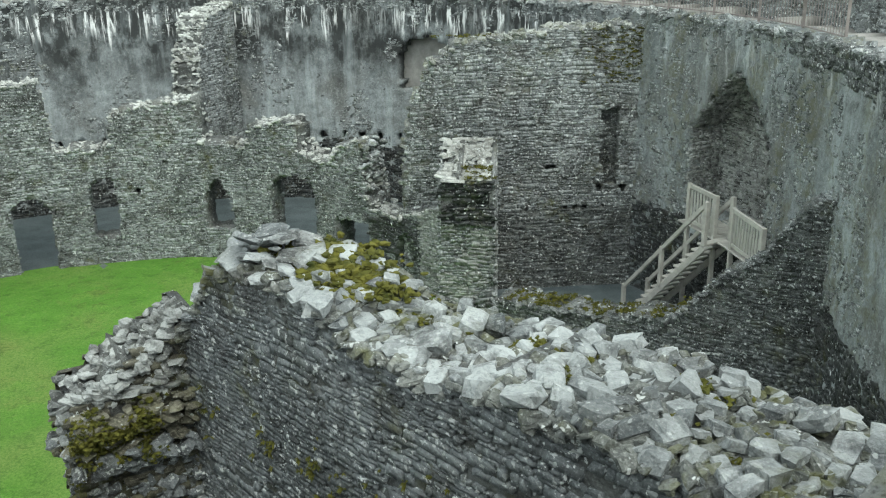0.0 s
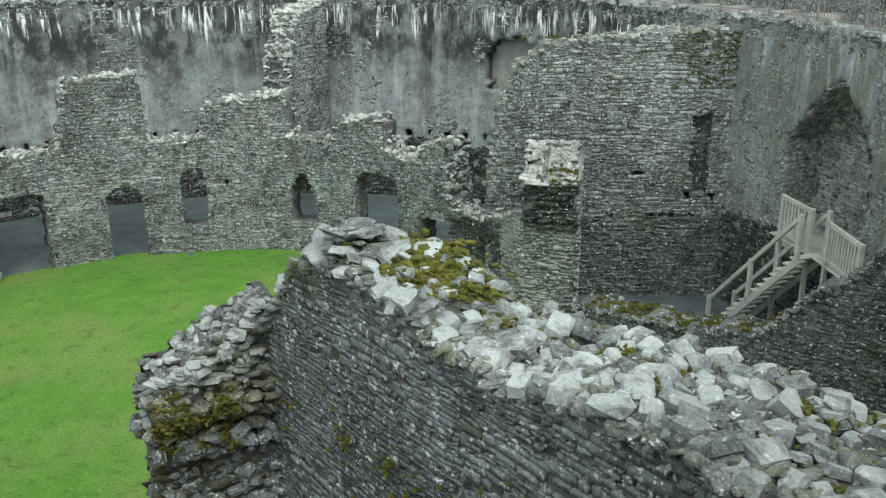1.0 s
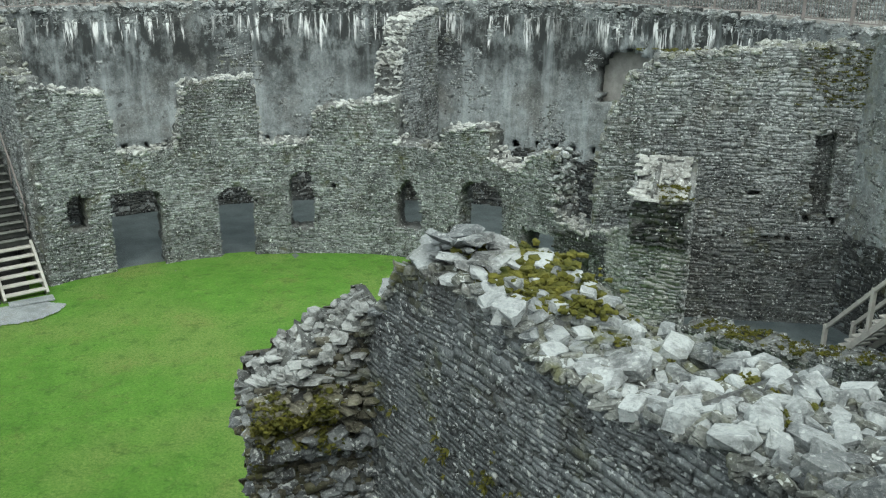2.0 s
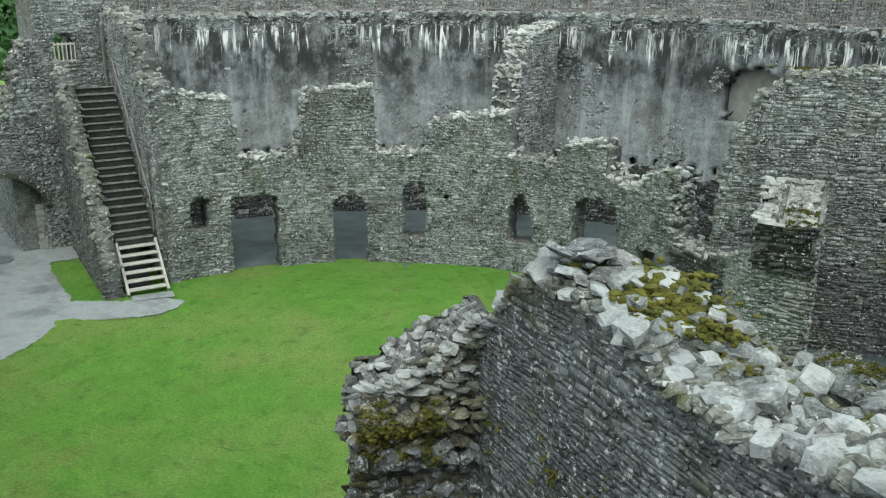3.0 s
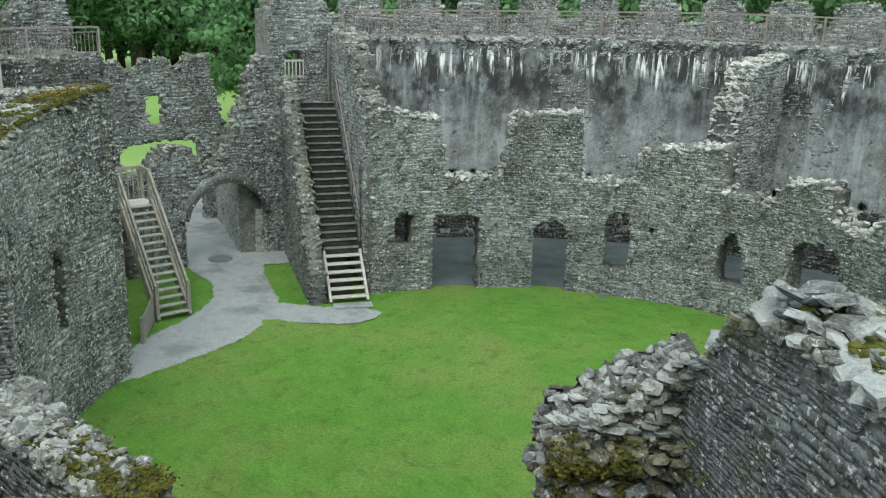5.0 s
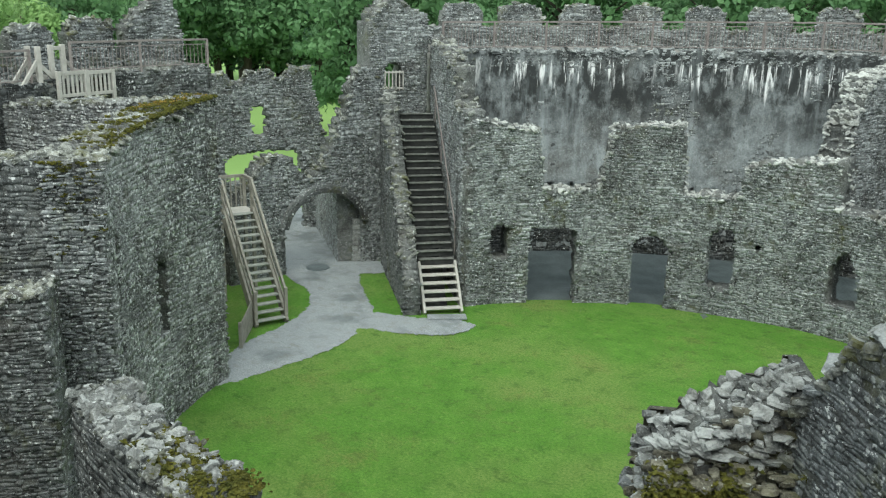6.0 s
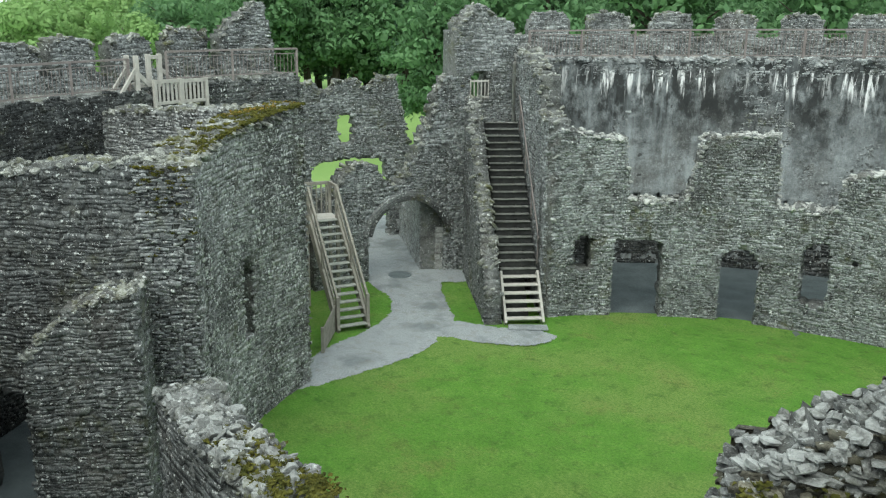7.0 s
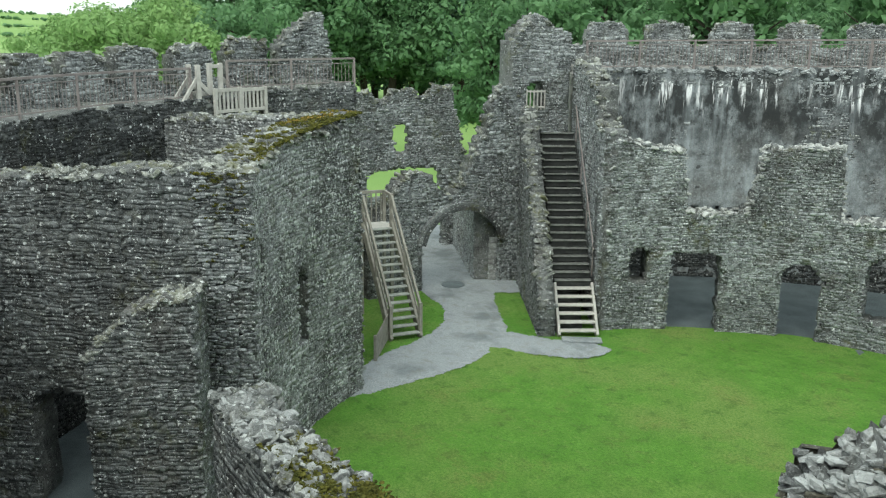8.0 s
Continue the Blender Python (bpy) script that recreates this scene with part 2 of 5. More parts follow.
TIMBER_PALE = plain_material("pale_weathered_timber", (0.38, 0.37, 0.34), (0.55, 0.54, 0.50), 5.0, 0.8, bump=0.5)
TREAD = plain_material("worn_grey_tread", (0.22, 0.235, 0.215), (0.42, 0.44, 0.40), 7.0, 0.8)
TREAD_DARK = plain_material("worn_dark_step", (0.075, 0.08, 0.075), (0.24, 0.25, 0.23), 5.0, 0.85)
DARK = plain_material("near_black_stair", (0.03, 0.032, 0.032), (0.07, 0.072, 0.07), 4.0, 0.9)
IRON = plain_material("painted_grey_steel", (0.20, 0.175, 0.165), (0.30, 0.27, 0.26), 5.0, 0.6)
MOSS = plain_material("yellow_green_moss", (0.026, 0.035, 0.006), (0.155, 0.145, 0.026), 7.0, 1.0, bump=1.0)
# LEAF and LEAF_DARK have distance haze mixed in, as a paler, bluer green
LEAF = leaf_material("hazed_oak_leaf", (0.085, 0.18, 0.085), (0.18, 0.33, 0.145))
LEAF_LIGHT = leaf_material("ash_leaf", (0.15, 0.28, 0.095), (0.30, 0.46, 0.17))
LEAF_DARK = leaf_material("hazed_conifer_leaf", (0.08, 0.165, 0.11), (0.165, 0.29, 0.175))
BARK = plain_material("brown_bark", (0.045, 0.038, 0.03), (0.11, 0.095, 0.075), 4.0, 0.95, (1.0, 1.0, 0.2))
# green lightened to include the haze over the far fields
MEADOW = plain_material("pasture", (0.17, 0.30, 0.08), (0.25, 0.38, 0.12), 0.05, 0.95, bump=0.2)


# ---- mesh helpers ----
def mesh_of(name, verts, quads, material, uvs=None, smooth=False):
    """A mesh from arrays of points and of four-sided faces."""
    me = bpy.data.meshes.new(name)
    verts, quads = np.asarray(verts, np.float32), np.asarray(quads, np.int32)
    me.vertices.add(len(verts))
    me.vertices.foreach_set("co", verts.ravel())
    me.loops.add(quads.size)
    me.loops.foreach_set("vertex_index", quads.ravel())
    me.polygons.add(len(quads))
    me.polygons.foreach_set("loop_start", np.arange(0, quads.size, 4, dtype=np.int32))
    if uvs is not None:
        layer = me.uv_layers.new(name="UVMap")
        layer.data.foreach_set("uv", np.asarray(uvs, np.float32)[quads.ravel()].ravel())
    me.materials.append(material)
    me.update(calc_edges=True)
    me.validate()
    return me


def under(ob, parent):
    if parent is not None:
        ob.parent = parent
        ob.matrix_parent_inverse = parent.matrix_basis.inverted()
    return ob


def part(name, bm, material, parent=None, label=""):
    """Links a bmesh as one mesh object under a thing or under a part."""
    me = bpy.data.meshes.new(name)
    bm.to_mesh(me)
    bm.free()
    me.materials.append(material)
    return tagged(under(new(name, me), parent), label)


def beam(bm, a, b, width, depth, up=(0, 0, 1), bevel=0.0):
    """A squared timber or bar from a to b."""
    a, b = Vector(a), Vector(b)
    along = (b - a).normalized()
    side = along.cross(Vector(up))
    side = side.normalized() if side.length > 1e-4 else Vector((1, 0, 0))
    top = side.cross(along)
    vs = [bm.verts.new(p + side * sx * width / 2 + top * sz * depth / 2) for p in (a, b) for sx, sz in ((-1, -1), (1, -1), (1, 1), (-1, 1))]
    faces = [bm.faces.new([vs[i] for i in f]) for f in ((3, 2, 1, 0), (4, 5, 6, 7), (0, 1, 5, 4), (1, 2, 6, 5), (2, 3, 7, 6), (3, 0, 4, 7))]
    if bevel:
        bmesh.ops.bevel(bm, geom=list({e for f in faces for e in f.edges}), offset=bevel, segments=1, affect="EDGES")
    return bm


def wave(x, y, seed=0.0):
    """Smooth unevenness from -1 to 1, for arrays."""
    x, y = np.asarray(x, float), np.asarray(y, float)
    s = seed * 7.31
    return (np.sin(1.7 * x + 2.3 * y + s) + np.sin(3.1 * x - 1.9 * y + 1.7 * s + 1) + np.sin(5.3 * x + 4.7 * y + 2.9 * s) * 0.7 + np.sin(9.1 * x - 8.3 * y + 0.6 * s) * 0.5) / 3.2


def ring(centre, radius, az0):
    """u runs clockwise from az0 along the face at radius, v is the height, w goes outwards from that face."""
    def place(u, v, w):
        a = radians(az0) - np.asarray(u) / radius
        return np.stack([centre[0] + (radius + w) * np.cos(a), centre[1] + (radius + w) * np.sin(a), v + 0 * a], -1)
    return place


def straight(a, b):
    """u runs from a to b, w goes to the left of that line."""
    a, b = np.array(a, float), np.array(b, float)
    d = (b - a) / np.linalg.norm(b - a)
    def place(u, v, w):
        u = np.asarray(u)
        return np.stack([a[0] + d[0] * u - d[1] * w, a[1] + d[1] * u + d[0] * w, v + 0 * u], -1)
    return place


def slab(name, place, length, low, high, thick, solid, material, parent=None, step=0.12, label="", rough=0.02, seed=1):
    """A wall of broken outline: solid(u, v) says where it stands. Both faces, and the sides of every hole and edge."""
    rng = np.random.default_rng(seed)
    nu, nv = max(2, round(length / step)), max(2, round((high - low) / step))
    U, V = np.linspace(0, length, nu + 1), np.linspace(low, high, nv + 1)
    uc, vc = np.meshgrid((U[1:] + U[:-1]) / 2, (V[1:] + V[:-1]) / 2, indexing="ij")
    S = np.asarray(solid(uc, vc), bool)
    gu, gv = np.meshgrid(U, V, indexing="ij")
    inner = np.zeros_like(gu)
    inner[1:-1, 1:-1] = 1
    gu, gv = gu + rng.uniform(-0.3, 0.3, gu.shape) * step * inner, gv + rng.uniform(-0.3, 0.3, gu.shape) * step * inner
    n = (nu + 1) * (nv + 1)
    verts = np.concatenate([place(gu, gv, rng.normal(0, rough, gu.shape)).reshape(-1, 3), place(gu, gv, thick + rng.normal(0, rough, gu.shape)).reshape(-1, 3)])
    uvs = np.concatenate([np.stack([gu, gv], -1).reshape(-1, 2), np.stack([gu + thick, gv], -1).reshape(-1, 2)])
    idx = np.arange(n).reshape(nu + 1, nv + 1)
    a, b, c, d = idx[:-1, :-1], idx[1:, :-1], idx[1:, 1:], idx[:-1, 1:]
    quads = [np.stack([x[S] for x in (a, b, c, d)], -1), np.stack([x[S] + n for x in (d, c, b, a)], -1)]
    P = np.pad(S, 1)
    for da, db, p, q in ((-1, 0, d, a), (1, 0, b, c), (0, -1, a, b), (0, 1, c, d)):
        open_side = S & ~P[1 + da:1 + da + nu, 1 + db:1 + db + nv]
        quads.append(np.stack([q[open_side], p[open_side], p[open_side] + n, q[open_side] + n], -1))
    quads = np.concatenate(quads)
    used = np.unique(quads)
    to = np.zeros(2 * n, np.int32)
    to[used] = np.arange(len(used))
    ob = new(name, mesh_of(name, verts[used], to[quads], material, uvs[used]))
    return tagged(under(ob, parent), label)


def courses(length, low, high, mask, size, rng):
    """Random rubble courses, laid in stretches of their own: rows of u0, u1, v0, v1 where mask(u, v) holds."""
    out, start = [], 0.0
    rows = int((high - low) / size[1] * 1.25) + 4
    while start < length:
        stretch = min(rng.uniform(3, 6.5) * size[0], length - start + 0.01)
        h = size[1] * rng.choice((0.5, 0.75, 1.0, 1.35, 2.0), rows, p=(0.24, 0.28, 0.24, 0.16, 0.08))
        v1 = low - rng.uniform(0, size[1]) + np.cumsum(h)
        cols = int(stretch / size[0] * 1.7) + 3
        w = size[0] * rng.uniform(0.35, 1.7, (rows, cols)) * (0.6 + 0.4 * h / size[1])[:, None]
        u1 = start + np.cumsum(w, 1) + rng.uniform(-0.55, 0.4, (rows, 1)) * size[0]
        u0 = u1 - w
        last = start + stretch + rng.uniform(-0.55, 0.6, (rows, 1)) * size[0]
        V0, V1 = np.broadcast_to((v1 - h)[:, None], w.shape), np.broadcast_to(v1[:, None], w.shape)
        ok = (u0 < last - 0.25 * size[0]) & (V1 < high + size[1]) & (rng.random(w.shape) > 0.07)
        q = np.stack([u0[ok], np.minimum(u1, last)[ok], V0[ok], V1[ok]], -1)
        mu, mv = (q[:, 0] + q[:, 1]) / 2, (q[:, 2] + q[:, 3]) / 2
        good = (mu > 0) & (mu < length)
        q, mu, mv = q[good], mu[good], mv[good]
        if len(q):
            out.append(q[mask(mu, mv)])
        start += stretch
    return np.concatenate(out) if out else np.zeros((0, 4))


def stones(name, place, length, low, high, mask, material, parent, size=(0.3, 0.09), proud=(0.004, 0.032), back=None, seed=2, label=""):
    """The facing stones of a wall, as one joined part; back: the wall's thickness, to face its far side."""
    rng = np.random.default_rng(seed)
    q = courses(length, low, high, mask, size, rng)
    k = len(q)
    gap = 0.004
    jit = lambda s: rng.uniform(-s, s, k)
    corner = []
    for iu, iv, su, sv in ((0, 2, 1, 1), (1, 2, -1, 1), (1, 3, -1, -1), (0, 3, 1, -1)):
        cu = q[:, iu] + su * gap + jit(0.5 * size[1])
        corner.append((cu, q[:, iv] + sv * gap + jit(0.24 * size[1]) + 0.8 * size[1] * wave(0.9 * cu, 0.9 * q[:, iv], seed)))
    depth = rng.uniform(*proud, k)
    rows = []
    for level in (0, 1):
        for i, (u, v) in enumerate(corner):
            mu, mv = (q[:, 0] + q[:, 1]) / 2, (q[:, 2] + q[:, 3]) / 2
            shrink = 0.0 if level == 0 else 0.045
            w = np.full(k, 0.04) if level == 0 else -(depth + jit(0.008))
            w = w if back is None else back - w
            rows.append(place(u + (mu - u) * shrink * 0.6, v + (mv - v) * shrink, w))
    verts = np.stack(rows, 1).reshape(-1, 3)
    f = np.array([(4, 5, 6, 7), (0, 1, 5, 4), (1, 2, 6, 5), (2, 3, 7, 6), (3, 0, 4, 7)])
    if back is not None:
        f = f[:, ::-1]
    quads = (np.arange(k)[:, None, None] * 8 + f[None]).reshape(-1, 4)
    ob = new(name, mesh_of(name, verts, quads, material))
    return tagged(under(ob, parent), label, kind="stuff")


LUMP = None


def lump_shape():
    """A cube whose sides are cut once, to be pushed into the shape of a broken stone."""
    global LUMP
    if LUMP is None:
        bm = bmesh.new()
        bmesh.ops.create_cube(bm, size=1)
        bmesh.ops.bevel(bm, geom=bm.edges[:], offset=0.16, segments=1, affect="EDGES")
        bm.verts.index_update()
        LUMP = (np.array([v.co[:] for v in bm.verts]), [[v.index for v in f.verts] for f in bm.faces])
        bm.free()
    return LUMP


def rubble(name, spots, material, parent, seed=3, label="", kind="stuff"):
    """Loose stones at spots (x, y, z, size), each a broken block of its own shape, as one joined part."""
    rng = np.random.default_rng(seed)
    base, faces = lump_shape()
    verts, polys = [], []
    for x, y, z, s in spots:
        size = s * rng.uniform((0.7, 0.5, 0.25), (1.45, 0.95, 0.6))
        r = np.array(Euler((rng.normal(0, 0.36), rng.normal(0, 0.36), rng.uniform(0, 6.28))).to_matrix())
        p = (base * size * (1 + rng.normal(0, 0.16, base.shape))) @ r.T + (x, y, z)
        polys += [[i + len(verts) * len(base) for i in f] for f in faces]
        verts.append(p)
    me = bpy.data.meshes.new(name)
    me.from_pydata(np.concatenate(verts).tolist(), [], polys)
    me.materials.append(material)
    return tagged(under(new(name, me), parent), label, kind=kind)


def single_stones(name, spots, material, parent, seed, tilt=0.3):
    """Loose stones as pieces of their own, which share a few broken shapes."""
    rng = np.random.default_rng(seed)
    base, faces = lump_shape()
    shapes = []
    for _ in range(14):
        me = bpy.data.meshes.new(name)
        me.from_pydata((base * rng.uniform((0.7, 0.5, 0.22), (1.45, 0.95, 0.5)) * (1 + rng.normal(0, 0.16, base.shape))).tolist(), [], faces)
        me.materials.append(material)
        shapes.append(me)
    for x, y, z, size in spots:
        ob = new(name, shapes[rng.integers(14)])
        ob.location, ob.scale = (x, y, z), (size, size, size)
        ob.rotation_euler = (rng.normal(0, tilt), rng.normal(0, tilt), rng.uniform(0, 6.28))
        under(ob, parent)


def cap_spots(place, length, top, thick, per_metre, size, seed=5):
    """Where stones lie along a wall's top and down its broken steps."""
    rng = np.random.default_rng(seed)
    u = np.linspace(0, length, max(8, int(length / 0.05)))
    z = np.asarray(top(u), float)
    run = np.concatenate([[0], np.cumsum(np.hypot(np.diff(u), np.clip(np.diff(z), -0.1, 0.1)))])
    s = rng.uniform(0, run[-1], int(run[-1] * per_metre))
    su, sz, sw = np.interp(s, run, u), np.interp(s, run, z) + rng.uniform(-0.06, 0.03, len(s)), rng.uniform(-0.04, thick + 0.04, len(s))
    p = place(su, sz, sw)
    return [(*q, size * k) for q, k in zip(p, rng.uniform(0.6, 1.35, len(s))) if q[2] > -0.3]


def profile(*points):
    """A wall's top as a line through (u, height) points, with a broken edge."""
    us, zs = np.array([p[0] for p in points], float), np.array([p[1] for p in points], float)
    return lambda u: np.interp(u, us, zs) + 0.07 * wave(2.3 * np.asarray(u), 0.7, us[-1] + zs[0])


def hole(u0, u1, v0, v1, rise=0.0, pointed=False):
    """An opening, with an arch of that rise over v1; its sides are uneven."""
    def inside(u, v):
        m, half = (u0 + u1) / 2, (u1 - u0) / 2
        edge = 0.035 * wave(3 * v, 5 * u, u0)
        bow = 1.07 - np.abs((u - m) / half) ** 1.35 if pointed else np.sqrt(np.clip(1 - ((u - m) / half) ** 2, 0, 1))
        top = v1 + rise * np.clip(bow, 0, 1.07) + 0.03 * wave(7 * u, 0.0, v1)
        return (u > u0 + edge) & (u < u1 - edge) & (v > v0) & (v < top)
    return inside


def masonry(name, place, length, low, high, thick, top, holes=(), facing=STONE, cap=CAP_STUFF, size=(0.15, 0.068), label="", category="wall", faces="both", step=0.14, cap_size=0.2, cap_rate=14, seed=1, keep=None, parent=None, core=None, ends="", proud=(-0.014, 0.006), jambs=()):
    """A rubble wall: a core, the facing stones of its faces and the loose stones of its top."""
    def solid(u, v):
        ok = v < top(u)
        for h in holes:
            ok &= ~h(u, v)
        return ok
    wall = slab(name, lambda u, v, w: place(u, v, w + 0.03), length, low, high, thick - 0.06, solid, core or CORE, parent, step, seed=seed, rough=0.014)
    tagged(wall, label, category, kind="structure")
    visible = (lambda u, v: solid(u, v)) if keep is None else (lambda u, v: solid(u, v) & keep(u, v))
    if faces in ("both", "front"):
        stones("facing_stones", place, length, low, high, visible, facing, wall, size, proud=proud, seed=seed + 1)
    if faces in ("both", "back"):
        stones("facing_stones", place, length, low, high, visible, facing, wall, size, proud=proud, back=thick, seed=seed + 2)
    for end, at, sign in (("a", 0.02, 1), ("b", length - 0.02, -1)):
        if end in ends:
            side = (lambda u, v, w, at=at, sign=sign: place(at + sign * np.asarray(w), v, thick - u if sign > 0 else u))
            stones("end_stones", side, thick, low, high, lambda u, v, at=at: v < top(np.full_like(u, at)), facing, wall, size, proud=(-0.01, 0.05), seed=seed + 6)
    for k, (u0, u1, v0, v1) in enumerate(jambs):
        for at, sign in ((u0, -1), (u1, 1)):
            side = (lambda u, v, w, at=at, sign=sign: place(at + sign * np.asarray(w), v, thick - u if sign > 0 else u))
            stones("jamb_stones", side, thick, max(v0, low), v1, lambda u, v: v < 99, facing, wall, size, proud=(0.0, 0.04), seed=seed + 7 + k)
    if cap_rate:
        rubble("coping_stones", cap_spots(place, length, top, thick, cap_rate, cap_size, seed + 3), cap, wall, seed + 4)
    return wall


# ---- ground ----
COURT, RC = (-0.6, -0.5), 10.1        # the courtyard's centre and radius
OUTER = 16.5                          # the curtain wall's inner face


def disc(name, centre, r0, r1, z, material, label, category, rings=24, segments=128, lift=0.0):
    verts, quads = [], []
    rs = np.linspace(r0, r1, rings + 1)
    for r in rs:
        a = np.linspace(0, 2 * np.pi, segments, endpoint=False)
        x, y = centre[0] + r * np.cos(a), centre[1] + r * np.sin(a)
        verts.append(np.stack([x, y, z + lift * wave(0.5 * x, 0.5 * y, 3)], -1))
    for i in range(rings):
        for j in range(segments):
            k = (j + 1) % segments
            quads.append((i * segments + j, (i + 1) * segments + j, (i + 1) * segments + k, i * segments + k))
    ob = new(name, mesh_of(name, np.concatenate(verts), quads, material))
    for p in ob.data.polygons:
        p.use_smooth = True
    return tagged(ob, label, category, kind="structure")


disc("ground", (0, 0), 0.02, 900, -0.45, MEADOW, "green pasture that surrounds the ruined castle", "ground", 30, 96)
disc("lawn", COURT, 0.02, RC + 0.3, 0.0, GRASS, "short mown green lawn with worn yellow patches", "lawn", 40, 160, 0.03)


def sector(name, az0, az1, r0, r1, z, material, label, category):
    n, verts, quads = 40, [], []
    for r in np.linspace(r0, r1, 7):
        a = np.radians(np.linspace(az0, az1, n + 1))
        verts.append(np.stack([r * np.cos(a), r * np.sin(a), z + 0.015 * wave(r * np.cos(a), r * np.sin(a), 5)], -1))
    for i in range(6):
        for j in range(n):
            k = i * (n + 1) + j
            quads.append((k, k + n + 1, k + n + 2, k + 1))
    ob = new(name, mesh_of(name, np.concatenate(verts), quads, material))
    return tagged(ob, label, category, kind="structure")


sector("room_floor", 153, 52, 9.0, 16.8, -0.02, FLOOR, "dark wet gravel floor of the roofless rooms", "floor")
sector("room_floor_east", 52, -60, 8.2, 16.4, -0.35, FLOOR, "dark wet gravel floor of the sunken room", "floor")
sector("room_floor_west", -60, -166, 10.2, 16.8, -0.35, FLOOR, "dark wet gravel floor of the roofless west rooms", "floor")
sector("passage_lawn", 153, 206, 9.6, 26.0, -0.012, GRASS, "short grass beside the gate passage", "lawn")


# ---- the walls round the courtyard ----
def az_u(az0, az, r):
    return radians(az0 - az) * r


def court(az):
    return az_u(156.0, az, RC)


court_place = ring(COURT, RC, 156.0)
court_top = profile((0, -3), (court(151.0), -3), (court(150.8), 5.8), (court(146), 5.65), (court(138.5), 5.45), (court(137.6), 3.62), (court(128.2), 3.6), (court(127), 4.2), (court(125.8), 5.55), (court(114.4), 5.72),
                    (court(113.4), 3.6), (court(104.4), 3.68), (court(103.6), 4.66), (court(96), 4.9), (court(89.6), 5.03), (court(88.8), 3.7), (court(80.8), 3.55),
                    (court(80.2), 4.25), (court(72.4), 4.4), (court(71.2), 3.5), (court(65.5), 3.18), (court(63), 3.85), (court(59.4), 4.0), (court(58.6), 3.0), (court(57.5), 2.05), (court(52), 2.0), (court(46), 2.25), (court(41.5), 2.7))
court_holes = [hole(court(146.9), court(143.3), 1.48, 2.3, 0.3, True), hole(court(139.9), court(131.0), -1, 2.3, 0.15), hole(court(121.7), court(115.1), -1, 1.95, 0.4, True),
               hole(court(109.0), court(104.2), 0.85, 2.25, 0.5), hole(court(101.0), court(100.3), 2.15, 2.42), hole(court(89.4), court(84.6), 0.95, 1.9, 0.7, True), hole(court(77.4), court(68.2), 0.0, 2.1, 0.7),
               hole(court(64.8), court(57.6), -1, 1.6), hole(court(52.5), court(46.8), -2, 0.7, 0.85)]
jambs_of = [(court(139.9), court(131.0), -0.4, 2.3), (court(121.7), court(115.1), -0.4, 2.0), (court(109.0), court(104.2), 0.85, 2.3), (court(77.4), court(68.2), 0.0, 2.2), (court(64.8), court(57.6), -0.4, 1.6), (court(52.5), court(46.8), -1.2, 1.0)]
masonry("wall_courtyard", court_place, court(41.5), -1.3, 6.2, 1.0, court_top, court_holes, STONE, size=(0.128, 0.054), label="curved grey slate rubble wall with ruined doors and windows", seed=11, ends="ab", jambs=jambs_of, cap=CAP_PALE, cap_rate=46, cap_size=0.15, faces="front")

# the wall's last stretch is faced paler, the stretch before it near-black
stones("pale_stones", court_place, court(41.5), -1.3, 2.7, lambda u, v: (u > court(46.6)) & (v < court_top(u)), STONE_REVEAL, bpy.data.objects["wall_courtyard"], (0.15, 0.06), proud=(0.012, 0.03), seed=17)
stones("dark_stones", court_place, court(41.5), -1.3, 2.2, lambda u, v: (u > court(57.4)) & (u < court(46.6)) & (v < court_top(u) - 0.15) & ~court_holes[-1](u, v), STONE_BLACK, bpy.data.objects["wall_courtyard"], (0.17, 0.07), proud=(0.012, 0.04), seed=18)

nl_len = az_u(-129.0, -160.5, RC)
masonry("wall_courtyard_west", ring(COURT, RC, -129.0), nl_len, -0.4, 7.2, 1.0, profile((0, 6.35), (nl_len * 0.5, 6.6), (nl_len, 6.85)),
        [hole(az_u(-129, -144.3, RC), az_u(-129, -147.0, RC), 2.1, 3.6, 0.4, True), hole(az_u(-129, -132, RC), az_u(-129, -132.9, RC), 2.0, 5.0)], STONE_SPECKED, label="tall curved slate rubble wall with lichen specks", seed=21, ends="ab", cap_rate=80, cap_size=0.17, faces="front")

stones("end_face", lambda u, v, w: ring(COURT, RC, -129.0)(np.asarray(w) - 0.07, v, 1.0 - np.asarray(u)), 1.0, -0.3, 6.3, lambda u, v: v < 6.25 + 0.1 * wave(3 * u, 0, 2), STONE, bpy.data.objects["wall_courtyard_west"], (0.13, 0.055), proud=(-0.03, 0.02), seed=27)
masonry("blocked_window", ring(COURT, RC + 0.35, -143.5), az_u(-143.5, -148, RC), 1.9, 4.2, 0.4, lambda u: 4.2 + 0 * u, [], STONE, label="stones that block the narrow window", seed=25, cap_rate=0, faces="front")
masonry("blocked_slot", ring(COURT, RC + 0.3, -131.5), az_u(-131.5, -133.4, RC), 1.8, 5.2, 0.4, lambda u: 5.2 + 0 * u, [], STONE_DARK, label="stones that block the tall slot", seed=26, cap_rate=0, faces="front")
stub_len = az_u(-84.0, -103.0, RC)
masonry("wall_stub_west", ring(COURT, RC, -84.0), stub_len, -0.4, 5.2, 0.74, profile((0, 3.6), (0.5, 4.05), (stub_len, 4.2)), [], STONE_DARK, label="low broken stub of curved rubble wall with moss on top", cap_size=0.07, cap_rate=160, cap=CAP_PALE_NEAR, seed=31, ends="a")
rw = np.random.default_rng(33)
